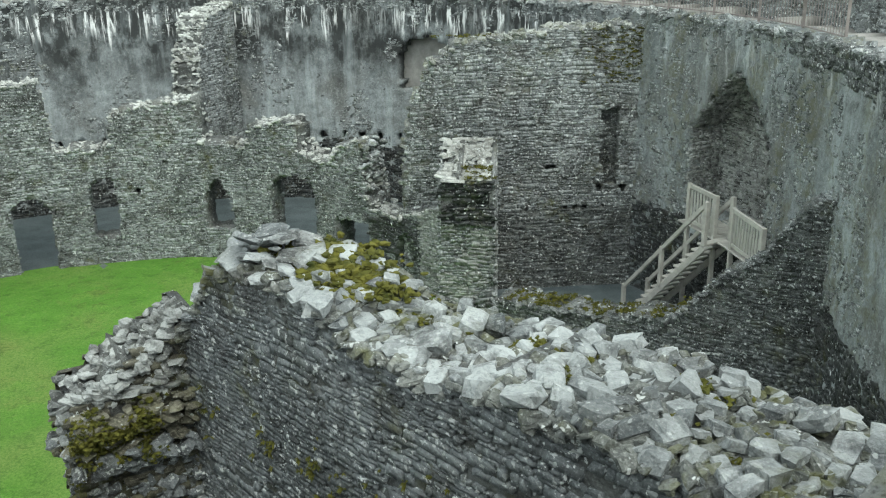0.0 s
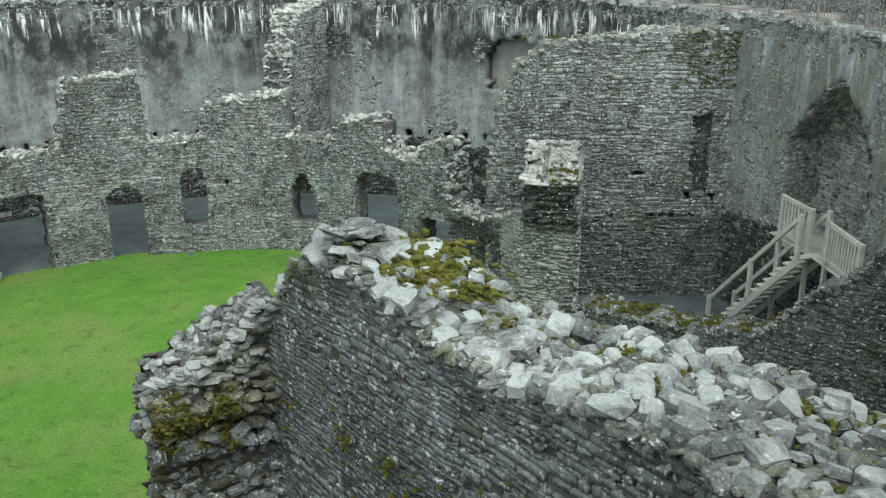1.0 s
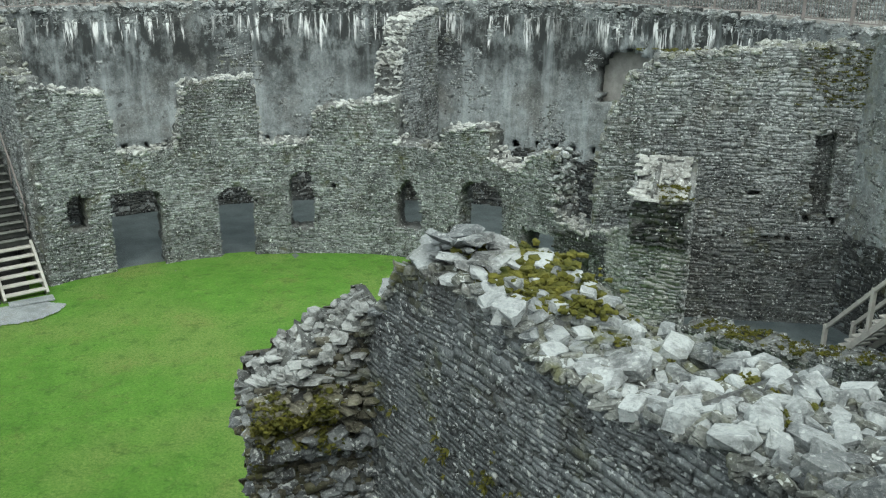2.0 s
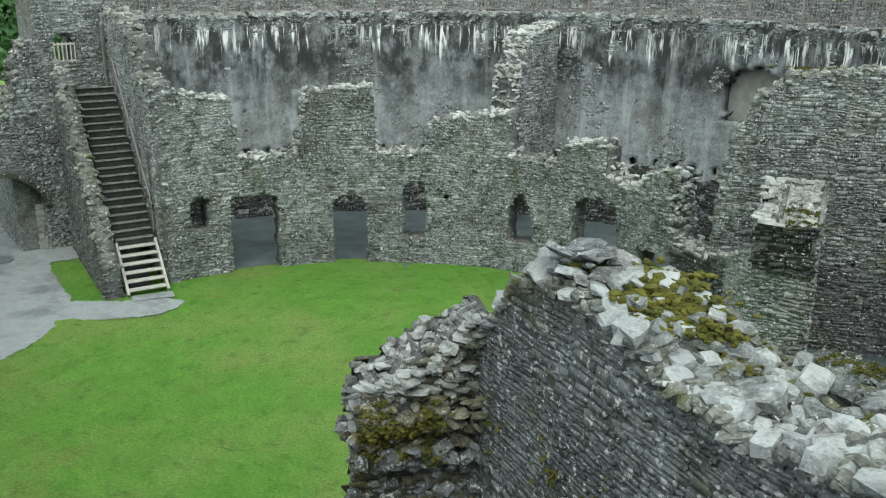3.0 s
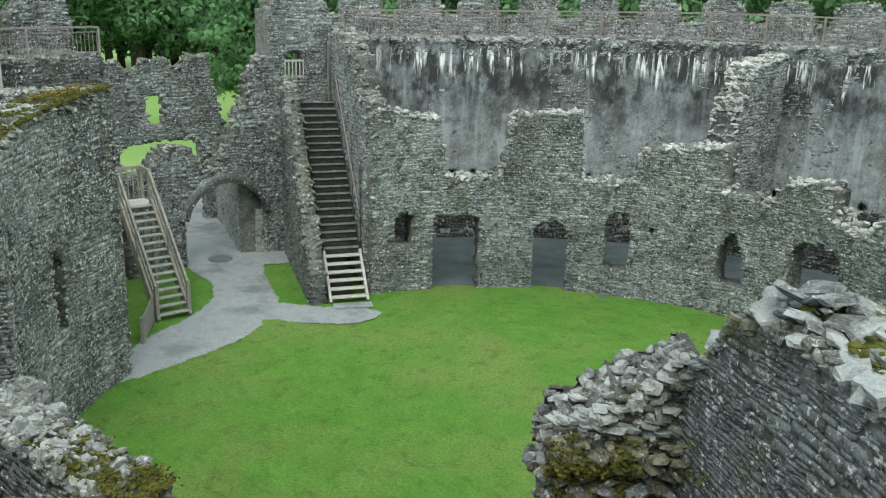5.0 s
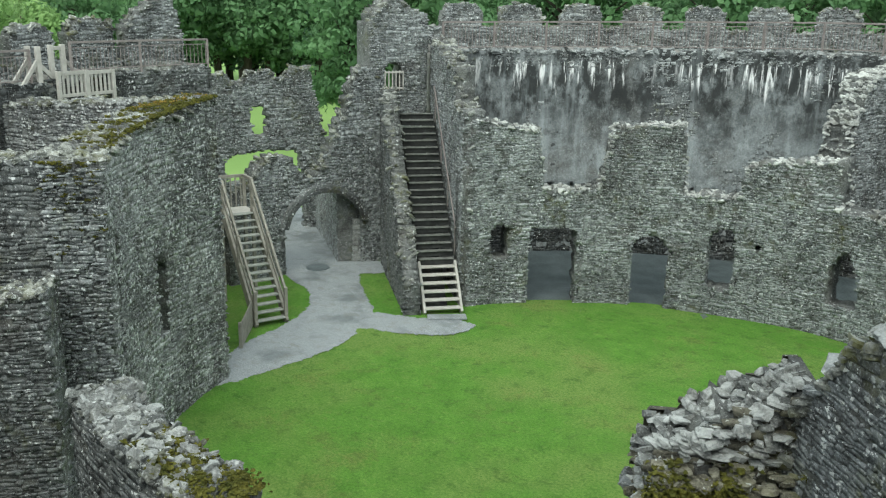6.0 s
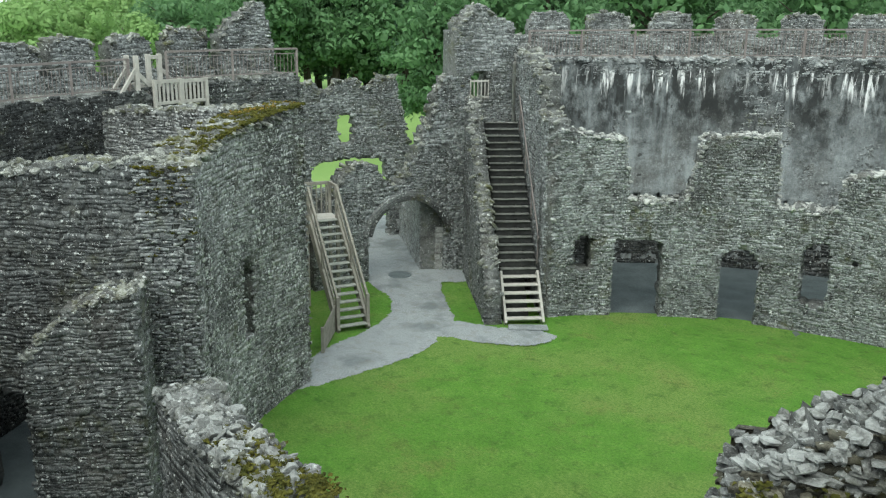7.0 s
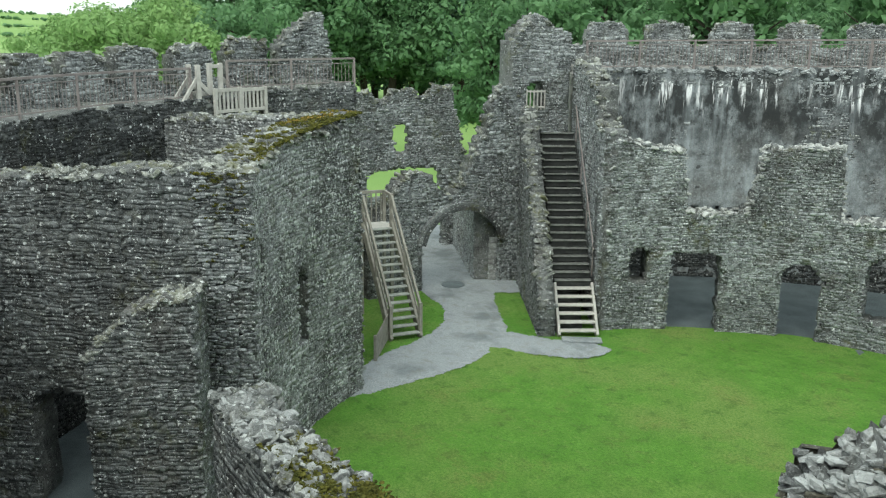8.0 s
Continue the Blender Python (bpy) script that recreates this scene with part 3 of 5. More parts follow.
west_top = [(*ring(COURT, RC, -84.0)(np.array([u]), np.array([float(np.interp(u, (0, 0.5, stub_len), (3.62, 4.07, 4.22)))]), np.array([w]))[0], rw.uniform(0.09, 0.19)) for u, w in rw.uniform((0.0, 0.0), (stub_len, 0.74), (295, 2))]
single_stones("coping_stone", west_top, SLAB_SINGLE, bpy.data.objects["wall_stub_west"], 34, 0.7)

# the curtain wall, which is flatter on its east side
def bend(az):
    s = np.clip((74 - az) / 38, 0, 1) * np.clip((az + 45) / 40, 0, 1)
    return -1.65 * s * s * (3 - 2 * s)


def curved(radius, az0):
    def place(u, v, w):
        az = az0 - np.degrees(np.asarray(u) / radius)
        r, a = radius + bend(az) + w, np.radians(az)
        return np.stack([r * np.cos(a), r * np.sin(a), v + 0 * a], -1)
    return place


curtain_place = curved(OUTER, 150.0)
curtain_len = az_u(150.0, -24.0, OUTER)
curtain_top = profile((0, 7.45), (az_u(150, 100, OUTER), 7.65), (az_u(150, 35, OUTER), 7.5), (az_u(150, 12, OUTER), 7.45), (curtain_len, 7.35))


def cur(az):
    return az_u(150.0, az, OUTER)


niche = hole(cur(71.6), cur(64.2), 4.3, 5.4, 0.8)
doorway = hole(cur(24.6), cur(11.8), 2.62, 4.7, 1.55, True)
joists = [hole(cur(a), cur(a - 0.85), 2.35, 2.62) for a in np.arange(140, 63, -2.6)]
def curtain_solid(u, v, deep=False):
    ok = (v < curtain_top(u)) & ~doorway(u, v)
    if not deep:
        ok &= ~niche(u, v)
        for h in joists:
            ok &= ~h(u, v)
    return ok


curtain = slab("curtain_wall", curtain_place, curtain_len, -1.4, 8.2, 0.6, curtain_solid, RENDER, step=0.14, seed=41)
tagged(curtain, "tall weathered curtain wall with white lime streaks", "wall", kind="structure")
slab("wall_core", curved(OUTER + 0.6, 150.0), cur(-24) * (OUTER + 0.6) / OUTER, -1.4, 8.2, 1.1, lambda u, v: curtain_solid(u * OUTER / (OUTER + 0.6), v, True), PLASTER, curtain, 0.2, seed=42)
slab("outer_skin", curved(OUTER + 1.7, 150.0), cur(-24) * (OUTER + 1.7) / OUTER, -1.4, 8.2, 0.7, lambda u, v: v < curtain_top(u * OUTER / (OUTER + 1.7)), STONE_DARK, curtain, 0.3, seed=45)
def bare(u, v):
    return curtain_solid(u, v) & ((v > curtain_top(u) - 0.5 - 0.2 * wave(u, 0, 3)) | (wave(0.45 * u, 0.35 * v, 9) > np.where(u > cur(36), -0.05, 0.34)) | (np.abs(u - cur(25.6)) < 0.35) | (np.abs(u - cur(10.7)) < 0.5))


# The curtain wall's lower band, which is faced with near-black stones.
def low_band(u, v):
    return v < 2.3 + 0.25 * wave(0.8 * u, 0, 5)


stones("facing_stones", curtain_place, curtain_len, -1.4, 8.0, lambda u, v: bare(u, v) & ~low_band(u, v), STONE, curtain, (0.14, 0.062), proud=(-0.012, 0.012), seed=44)
stones("dark_stones", curtain_place, curtain_len, -1.4, 3.0, lambda u, v: curtain_solid(u, v) & low_band(u, v), STONE_BLACK, curtain, (0.21, 0.09), proud=(0.02, 0.045), seed=49)
stones("crest_stones", curtain_place, curtain_len, 5.2, 8.0, lambda u, v: (u > cur(17)) & (v < curtain_top(u)) & (v > curtain_top(u) - 0.25 - 0.075 * (u - cur(17)) - 0.25 * wave(0.9 * u, 0, 7)), STONE_DARK, curtain, (0.24, 0.11), proud=(0.01, 0.06), seed=54)
rubble("coping_stones", cap_spots(curtain_place, curtain_len, curtain_top, 0.35, 12, 0.24, 46), STONE, curtain, 47)
# jambs, vault and back of the doorway: colour lightened in place of light
for k, (az, sign) in enumerate(((24.6, -1), (11.8, 1))):
    at = cur(az)
    side = (lambda u, v, w, at=at, sign=sign: curtain_place(at + sign * np.asarray(w), v, 1.7 - u if sign > 0 else u))
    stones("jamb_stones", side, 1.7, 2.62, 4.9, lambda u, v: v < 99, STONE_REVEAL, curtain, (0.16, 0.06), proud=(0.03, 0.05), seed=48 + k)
def vault_place(sign):
    m, half = (cur(24.6) + cur(11.8)) / 2, (cur(11.8) - cur(24.6)) / 2
    def place(u, v, w):
        q = 1.0 - np.asarray(v) / 2.05
        top = 4.7 + 1.55 * np.clip(1.07 - np.clip(q, 0, 1) ** 1.35, 0, 1.07)
        return curtain_place(m + sign * half * q - sign * (0.07 - 0.8 * np.asarray(w)), top - 0.06 + 0.6 * np.asarray(w), u if sign < 0 else 1.5 - np.asarray(u))
    return place


for k, sign in enumerate((-1, 1)):
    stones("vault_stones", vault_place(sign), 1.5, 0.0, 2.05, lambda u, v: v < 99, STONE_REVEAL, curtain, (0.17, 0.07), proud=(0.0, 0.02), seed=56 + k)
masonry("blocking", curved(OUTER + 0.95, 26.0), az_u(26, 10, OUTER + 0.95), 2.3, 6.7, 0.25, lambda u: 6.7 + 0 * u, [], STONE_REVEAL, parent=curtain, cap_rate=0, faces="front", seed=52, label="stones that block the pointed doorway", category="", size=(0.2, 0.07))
# the ruined cross wall that still clings to the curtain wall
masonry("cross_wall_stump", straight((-1.75, 16.4), (-2.55, 13.6)), 2.9, 2.3, 7.6, 1.0, profile((0, 7.35), (1.2, 7.2), (2.0, 6.9), (2.55, 5.6), (2.9, 3.8)), [], STONE, label="ruined stump of a cross wall with white lichen", seed=84, ends="b", cap=CAP_PALE, cap_rate=80, cap_size=0.18)
west_place = curved(OUTER, -24.0)
west_len = az_u(-24.0, -172.0, OUTER)
masonry("curtain_wall_west", west_place, west_len, -1.0, 7.8, 2.4, profile((0, 7.35), (west_len * 0.2, 7.4), (west_len * 0.5, 7.3), (west_len * 0.75, 6.9), (west_len, 7.0)), [], STONE_BLACK, label="dark slate curtain wall with a walk on top", seed=43, step=0.3, faces="front", cap_rate=0, keep=lambda u, v: u > az_u(-24.0, -118.0, OUTER))

# ---- cross walls ----
rt = np.random.default_rng(91)
edge = [(*court_place(np.array([court(58.4 + rt.uniform(-0.9, 0.7))]), np.array([v]), np.array([rt.uniform(0, 1.0)]))[0], rt.uniform(0.12, 0.26)) for v in rt.uniform(1.7, 4.0, 130)]
rubble("edge_stones", edge, STONE, bpy.data.objects["wall_courtyard"], 94)
NEAR_TOP = ((0, 4.6), (0.3, 5.6), (0.62, 6.02), (1.1, 6.6), (1.4, 6.78), (2.4, 6.82), (3.0, 6.64), (3.9, 6.54), (4.6, 6.72), (7.1, 6.72))
def near_place(u, v, w):
    """The wall is thinner where it has lost its back."""
    return straight((4.74, -8.37), (9.9, -13.2))(u, v, np.asarray(w) * np.interp(u, (0, 2.4, 3.2, 4.0), (0.66, 0.68, 0.86, 1.0)))


masonry("cross_wall_near", near_place, 7.07, -0.6, 7.4, 1.2, profile(*NEAR_TOP), [], STONE_NEAR,
        label="broken cross wall of dark slate with a rubble top", seed=51, cap_rate=330, cap_size=0.11, cap=CAP_PALE_NEAR, size=(0.14, 0.052), proud=(-0.004, 0.006), ends="a", step=0.1, faces="front", core=CORE_NEAR)
# the torn end of the courtyard wall, which leans out in two ledges
stub_place = straight((4.08, -9.32), (5.19, -8.58))
stub_top = profile((0, 5.0), (0.12, 5.36), (0.35, 5.50), (0.8, 5.70), (1.35, 6.0))
stub = masonry("wall_stub_near", stub_place, 1.35, -0.4, 6.6, 0.75, stub_top, [], STONE_MOSSY, label="torn end of the curved courtyard wall with moss", seed=55, cap_rate=0, ends="a", size=(0.2, 0.075), step=0.1, proud=(-0.03, 0.06), core=CORE_NEAR)


def ledge(v):
    """How far the torn face stands out at a height."""
    return 0.20 * np.exp(-((v - 4.72) / 0.12) ** 2) + 0.16 * np.exp(-((v - 5.12) / 0.16) ** 2) - 0.06 * np.exp(-((v - 4.9) / 0.06) ** 2) - 0.10 * np.exp(-((v - 4.45) / 0.2) ** 2)


upper, lower, brow = [], [], []
for _ in range(820):
    v = rt.uniform(2.0, 5.75)
    out = ledge(v) + rt.uniform(-0.05, 0.09)
    if rt.random() < 0.72:
        u, w = rt.uniform(0.0, 1.2), -0.8 * out
    else:
        u, w = 0.06 - 0.6 * out, rt.uniform(0.0, 0.75)
    if v < float(stub_top(np.array([max(u, 0.0)]))[0]) - 0.03:
        spot = (*stub_place(np.array([u]), np.array([v]), np.array([w]))[0], rt.uniform(0.07, 0.20))
        (upper if v > 5.3 else lower if v < 4.8 else brow).append(spot)
for _ in range(150):
    u = rt.uniform(0.0, 1.35)
    upper.append((*stub_place(np.array([u]), stub_top(np.array([u])) + rt.uniform(-0.05, 0.05), np.array([rt.uniform(-0.05, 0.75)]))[0], rt.uniform(0.08, 0.17)))
for _ in range(46):
    u, w = rt.uniform(-0.03, 0.2), rt.uniform(-0.04, 0.75)
    upper.append((*stub_place(np.array([u]), np.array([rt.uniform(4.75, 5.36)]), np.array([w]))[0], rt.uniform(0.12, 0.2)))
rubble("torn_stones", lower, STONE_NEAR, stub, 95, "rough slabs of the torn wall end")
single_stones("mossy_stone", brow, MOSSY_SINGLE, stub, 96)
single_stones("loose_slab", upper, SLAB_SINGLE, stub, 97)
north_place = straight((5.9, 7.4), (12.85, 8.11))
masonry("cross_wall_north", north_place, 6.95, -0.8, 7.5, 1.0, profile((0, 1.9), (0.12, 4.3), (0.4, 5.25), (0.9, 6.25), (1.6, 6.8), (2.96, 6.92), (4.5, 7.1), (6.95, 7.15)), [hole(5.62, 6.12, 2.75, 4.95), hole(5.45, 5.65, 2.5, 2.75), hole(6.15, 6.4, 2.5, 2.75), hole(4.0, 4.35, 3.2, 3.4), hole(2.6, 5.9, 2.0, 2.08)], STONE, label="tall grey slate cross wall with a mossy top", seed=61, ends="a", cap_rate=26, faces="front", keep=lambda u, v: (v > 2.04) | (u < 1.0))
# darker facing below the ledge line
stones("dark_stones", north_place, 6.95, -0.8, 2.04, lambda u, v: (u > 1.0) & (v < 2.02), STONE_DARK, bpy.data.objects["cross_wall_north"], (0.16, 0.06), proud=(-0.01, 0.02), seed=66)
# the free-standing pier at the end of the courtyard wall, whose top slopes
def pier_place(u, v, w):
    w = np.asarray(w)
    u = np.asarray(u)
    p = straight((6.98, 5.3), (8.44, 5.2))(u + 0.14 * np.clip(0.6 - v, 0, 2) * (u / 0.73 - 1.0) * (u < 0.73), v, w)
    p[..., 2] += 0.6 * np.clip(w, 0, 2)
    return p


pier_top = profile((0, 3.52), (0.5, 3.6), (1.46, 3.66))
masonry("pier", pier_place, 1.46, -1.3, 4.6, 1.25, pier_top, [], STONE, label="broken slate pier with pale slabs on its sloping top", category="pier", seed=68, ends="ab", cap_rate=0, faces="front", keep=lambda u, v: (v < 2.45) & (v > 0.3 + 0.3 * wave(2 * u, 0, 3)), step=0.1)
pier = bpy.data.objects["pier"]
stones("pale_stones", pier_place, 1.46, 0.2, 2.4, lambda u, v: wave(1.4 * u, 1.1 * v, 6) > -0.15, STONE_REVEAL, pier, (0.2, 0.085), proud=(-0.006, 0.008), seed=71)
stones("rough_head", pier_place, 1.46, 2.45, 3.6, lambda u, v: v < 3.58, STONE_BLACK, pier, (0.26, 0.10), proud=(0.0, 0.13), seed=72)
stones("rough_foot", pier_place, 1.46, -1.3, 0.6, lambda u, v: v < 0.45 + 0.3 * wave(2 * u, 0, 3), STONE_DARK, pier, (0.24, 0.09), proud=(0.0, 0.14), seed=70)
stones("slabs", lambda u, v, w: pier_place(u, 3.64 - 0.5 * np.asarray(w), np.asarray(v) - 0.12), 1.46, 0.0, 1.35, lambda u, v: (u > 0.08) & (u < 1.38), CAP_PALE, pier, (0.34, 0.12), proud=(0.02, 0.10), seed=76, label="pale flat slabs on the broken pier")
rubble("loose_slabs", [(*pier_place(np.array([u]), np.array([3.64]), np.array([w]))[0], rt.uniform(0.12, 0.24)) for u, w in rt.uniform((0.0, -0.08), (1.46, 1.2), (26, 2))], CAP_PALE, pier, 93)
masonry("cross_wall_east", straight((8.4, 4.2), (15.3, -0.3)), 8.24, -0.8, 5.2, 0.9, profile((0, 0.8), (1.4, 0.88), (2.9, 1.0), (4.7, 1.4), (5.15, 1.95), (5.8, 2.6), (6.65, 3.4), (7.1, 4.2), (7.4, 4.45), (8.24, 4.65)), [], STONE_DARK, label="ruined dark slate cross wall that falls to a low ridge", seed=63, cap=STONE_DARK, cap_size=0.16, cap_rate=60, faces="front")
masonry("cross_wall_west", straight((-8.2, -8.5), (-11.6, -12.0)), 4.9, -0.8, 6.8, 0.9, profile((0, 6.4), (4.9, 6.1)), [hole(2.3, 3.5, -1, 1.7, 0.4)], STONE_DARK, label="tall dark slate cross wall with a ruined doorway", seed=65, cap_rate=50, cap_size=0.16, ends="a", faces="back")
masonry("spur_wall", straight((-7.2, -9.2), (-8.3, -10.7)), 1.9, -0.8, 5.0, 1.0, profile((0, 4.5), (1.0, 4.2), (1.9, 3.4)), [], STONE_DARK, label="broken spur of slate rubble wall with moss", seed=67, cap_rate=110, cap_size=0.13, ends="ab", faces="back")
masonry("cross_wall_gate", straight((-10.6, -3.9), (-15.6, -5.8)), 5.3, -0.8, 7.2, 0.9, profile((0, 6.85), (5.3, 6.5)), [], STONE_SPECKED, ends="b", label="slate cross wall beside the gate passage", seed=69, cap_rate=40, cap_size=0.16, faces="back")
masonry("gate_front_wall", ring((0, 0), 16.3, 178.0), az_u(178, 157, 16.3), -0.5, 7.5, 0.8, profile((0, 2.4), (0.8, 3.0), (1.2, 3.75), (1.8, 4.15), (2.4, 3.95), (2.8, 3.5), (3.24, 3.12), (3.55, 3.5), (3.9, 4.15), (4.5, 5.5), (5.05, 7.0), (5.4, 6.8), (6.0, 6.3)), [hole(2.05, 5.1, -1, 1.65, 1.18)], STONE, label="ruined gate wall with a pointed arch", seed=73, faces="front", jambs=[(2.05, 5.1, -0.5, 1.8)])
masonry("gate_back_wall", ring((0, 0), 22.0, 172.0), az_u(172, 157.5, 22.0), -0.9, 7.5, 0.5, profile((0, 6.4), (1.3, 6.45), (1.5, 6.0), (2.1, 6.05), (2.3, 6.45), (3.1, 6.45), (3.3, 6.15), (3.8, 6.2), (4.0, 6.6), (4.75, 6.6), (5.0, 5.2), (5.4, 3.6), (5.6, 2.5)), [hole(1.15, 4.35, 2.2, 3.1, 0.28), hole(2.28, 2.98, 3.95, 5.0, 0.15), hole(3.55, 4.5, -1, 2.4)], STONE, label="ruined gatehouse wall with a small window", seed=75, faces="front")
masonry("stair_tower", ring((0, 0), 16.3, 159.0), az_u(159, 151.5, 16.3), 0, 9.6, 1.2, profile((0, 8.5), (0.8, 9.35), (1.9, 8.8), (2.2, 8.7)), [hole(0.55, 1.25, 6.1, 6.8, 0.3)], STONE, label="square turret of slate rubble with a small doorway", seed=77, faces="front")
masonry("stair_side_wall", straight((-14.4, 8.02), (-9.75, 4.42)), 5.88, -0.5, 8.4, 0.7, profile((0, 8.0), (1.6, 7.6), (3.2, 7.3), (4.3, 7.1), (4.5, 6.2), (5.97, 5.9)), [], STONE, label="high rubble wall beside the long stair", seed=79, ends="b", faces="front")
masonry("stair_cheek_wall", straight((-9.95, 2.85), (-14.6, 6.4)), 5.8, -0.5, 6.8, 0.5, profile((0, 0.9), (0.4, 1.35), (5.0, 5.9), (5.8, 6.3)), [], STONE_DARK, label="sloping cheek wall of the long stair", seed=81, ends="a")
masonry("wall_pocket", straight((11.3, 8.35), (12.3, 8.45)), 1.0, 2.3, 5.2, 0.3, profile((0, 5.1), (1.0, 5.1)), [], STONE_DARK, label="stone back of a blocked window", seed=83, cap_rate=0, faces="front")


# ---- wall walk, parapet and railings ----
def merlons(centres, half, base, tops, az0, r):
    """A parapet's top: a low wall with merlons at those azimuths."""
    def top(u):
        az = az0 - np.degrees(np.asarray(u) / r)
        z = np.full(np.shape(az), base) + 0.05 * wave(3 * np.asarray(u), 0, 2)
        for c, t in zip(centres, tops):
            d = np.abs(az - c) / half
            z = np.where(d < 1, np.maximum(z, t - 0.35 * np.clip(d, 0, 1) ** 4 + 0.05 * wave(4 * np.asarray(u), c, 1)), z)
        return z
    return top


PR = 18.25
masonry("parapet", curved(PR, 149.5), az_u(149.5, 5.0, PR), 7.0, 9.6, 0.6, merlons([145.2 - 7.2 * i for i in range(20)], 2.35, 8.3, [9.15] * 20, 149.5, PR), [], STONE,
        label="battlemented parapet of grey slate with rounded merlons", seed=101, cap_rate=9, step=0.12, faces="front")
masonry("parapet_west", ring((0, 0), PR, -134.0), az_u(-134.0, -174.8, PR), 6.6, 9.0, 0.6, merlons([-136.5, -142.4, -148.3, -153.8, -159.4, -165.6, -171.8], 2.2, 7.3, [8.15, 8.15, 8.13, 8.13, 8.3, 8.3, 8.5], -134.0, PR), [], STONE,
        label="battlemented parapet of dark lichened slate", seed=103, cap_rate=9, step=0.12, faces="front")
masonry("parapet_fragment", ring((0, 0), PR, -175.0), az_u(-175.0, -181.6, PR), 6.6, 9.6, 0.6, profile((0, 7.3), (0.22, 8.35), (0.7, 8.75), (1.5, 9.3), (1.8, 9.25), (2.1, 7.8)), [], STONE, label="ragged fragment of parapet that rises to a point", seed=105, cap_rate=12, ends="ab", faces="front")
masonry("gate_side_wall", ring((0, 0), OUTER, -168.0), az_u(-168.0, -181.0, OUTER), -0.5, 7.4, 2.3, profile((0, 7.05), (3.7, 7.1)), [], STONE_DARK, label="dark slate end of the curtain wall beside the gate", seed=107, step=0.2, ends="b")


def railing(name, place, length, z, height, label, post_gap=1.9):
    """A steel railing: posts and rails as parts, the thin bars as one part."""
    thing = tagged(new(name), label, "railing")
    def at(u, v):
        return place(np.array([u]), np.array([v]), 0.0)[0]
    def zz(u):
        return z(u) if callable(z) else z
    count = max(1, round(length / post_gap))
    for i in range(count + 1):
        u = length * i / count
        bm = bmesh.new()
        part("post", beam(bm, at(u, zz(u) - 0.12), at(u, zz(u) + height), 0.06, 0.06, (0.3, 0.9, 0)), IRON, thing)
    for name_, h, w in (("top_rail", height, 0.055), ("middle_rail", height - 0.14, 0.022), ("bottom_rail", 0.1, 0.03)):
        for i in range(count):
            a, b = length * i / count, length * (i + 1) / count
            part(name_, beam(bmesh.new(), at(a, zz(a) + h), at(b, zz(b) + h), w, w), IRON, thing)
    bm = bmesh.new()
    bars = int(length / 0.13)
    for i in range(bars):
        u = length * (i + 0.5) / bars
        beam(bm, at(u, zz(u) + 0.1), at(u, zz(u) + height - 0.14), 0.015, 0.015, (0.3, 0.9, 0))
    tagged(part("bar_infill", bm, IRON, thing), kind="stuff")
    return thing


railing("wall_walk_railing", curved(OUTER + 0.25, 149.0), az_u(149, 4, OUTER + 0.25), lambda u: float(np.interp(u, (0, az_u(149, 100, OUTER), az_u(149, 40, OUTER), az_u(149, 12, OUTER), 43), (7.5, 7.72, 7.56, 7.5, 7.42))), 0.98, "brown-grey steel railing along the wall walk")
railing("wall_walk_railing", ring((0, 0), OUTER + 0.3, -128.0), az_u(-128, -161.0, OUTER + 0.3), 6.9, 0.85, "brown-grey steel railing along the west wall walk")
railing("wall_walk_railing", ring((0, 0), OUTER + 0.1, -164.9), az_u(-164.9, -181.0, OUTER + 0.1), 7.1, 0.82, "brown-grey steel railing above the gate wall")


# ---- stairs ----
def board(name, a, b, width, depth, material, parent, up=(0, 0, 1), label="", bevel=0.008):
    return part(name, beam(bmesh.new(), a, b, width, depth, up, bevel), material, parent, label)


def flight(name, base, heading, steps, rise, going, width, label, timber_steps=99, rails=True, solid=False, tread=TREAD, wood=TIMBER, open_risers=True, slim=False):
    """A straight flight of steps from base towards heading, with strings, treads and handrails."""
    thing = tagged(new(name), label, "stairs")
    thing.location = base
    bpy.context.view_layer.update()
    d = Vector((math.cos(radians(heading)), math.sin(radians(heading)), 0))
    s = Vector((-d.y, d.x, 0))
    base = Vector(base)
    def at(i, side, up):
        return base + d * going * i + s * side * width / 2 + Vector((0, 0, rise * i + up))
    for i in range(steps):
        wooden = i < timber_steps
        a, b = at(i + 0.35, -1, rise), at(i + 0.35, 1, rise)
        a.z = b.z = base.z + rise * (i + 1) - 0.03
        board("tread", a, b, going * 1.15, 0.05 if wooden else 0.035, wood if wooden and solid else tread, thing, bevel=0.012)
        # risers are near-black, far darker than the treads
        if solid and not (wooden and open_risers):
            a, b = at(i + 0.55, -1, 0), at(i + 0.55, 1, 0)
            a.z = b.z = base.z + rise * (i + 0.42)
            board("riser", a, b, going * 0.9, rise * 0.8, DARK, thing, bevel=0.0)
    n = min(steps, timber_steps)
    for side in (-1, 1):
        board("string", at(0, side, -0.12 if slim else 0.0), at(n, side, -0.07 if slim else 0.05), 0.05 if slim else 0.08, 0.15 if slim else 0.3, wood, thing, label="sloping timber string")
    if rails:
        for side in (-1, 1):
            board("handrail", at(0.1, side, 0.95), at(n, side, 1.0), 0.07, 0.1, wood, thing, label="weathered timber handrail")
            if not slim:
                board("middle_rail", at(0.1, side, 0.5), at(n, side, 0.52), 0.04, 0.1, wood, thing)
            for i in (0.15, n * 0.5, n):
                p = at(i, side, 0)
                board("post", p - Vector((0, 0, 0.02)), p + Vector((0, 0, 1.04)), 0.1, 0.1, wood, thing, up=d)
    return thing


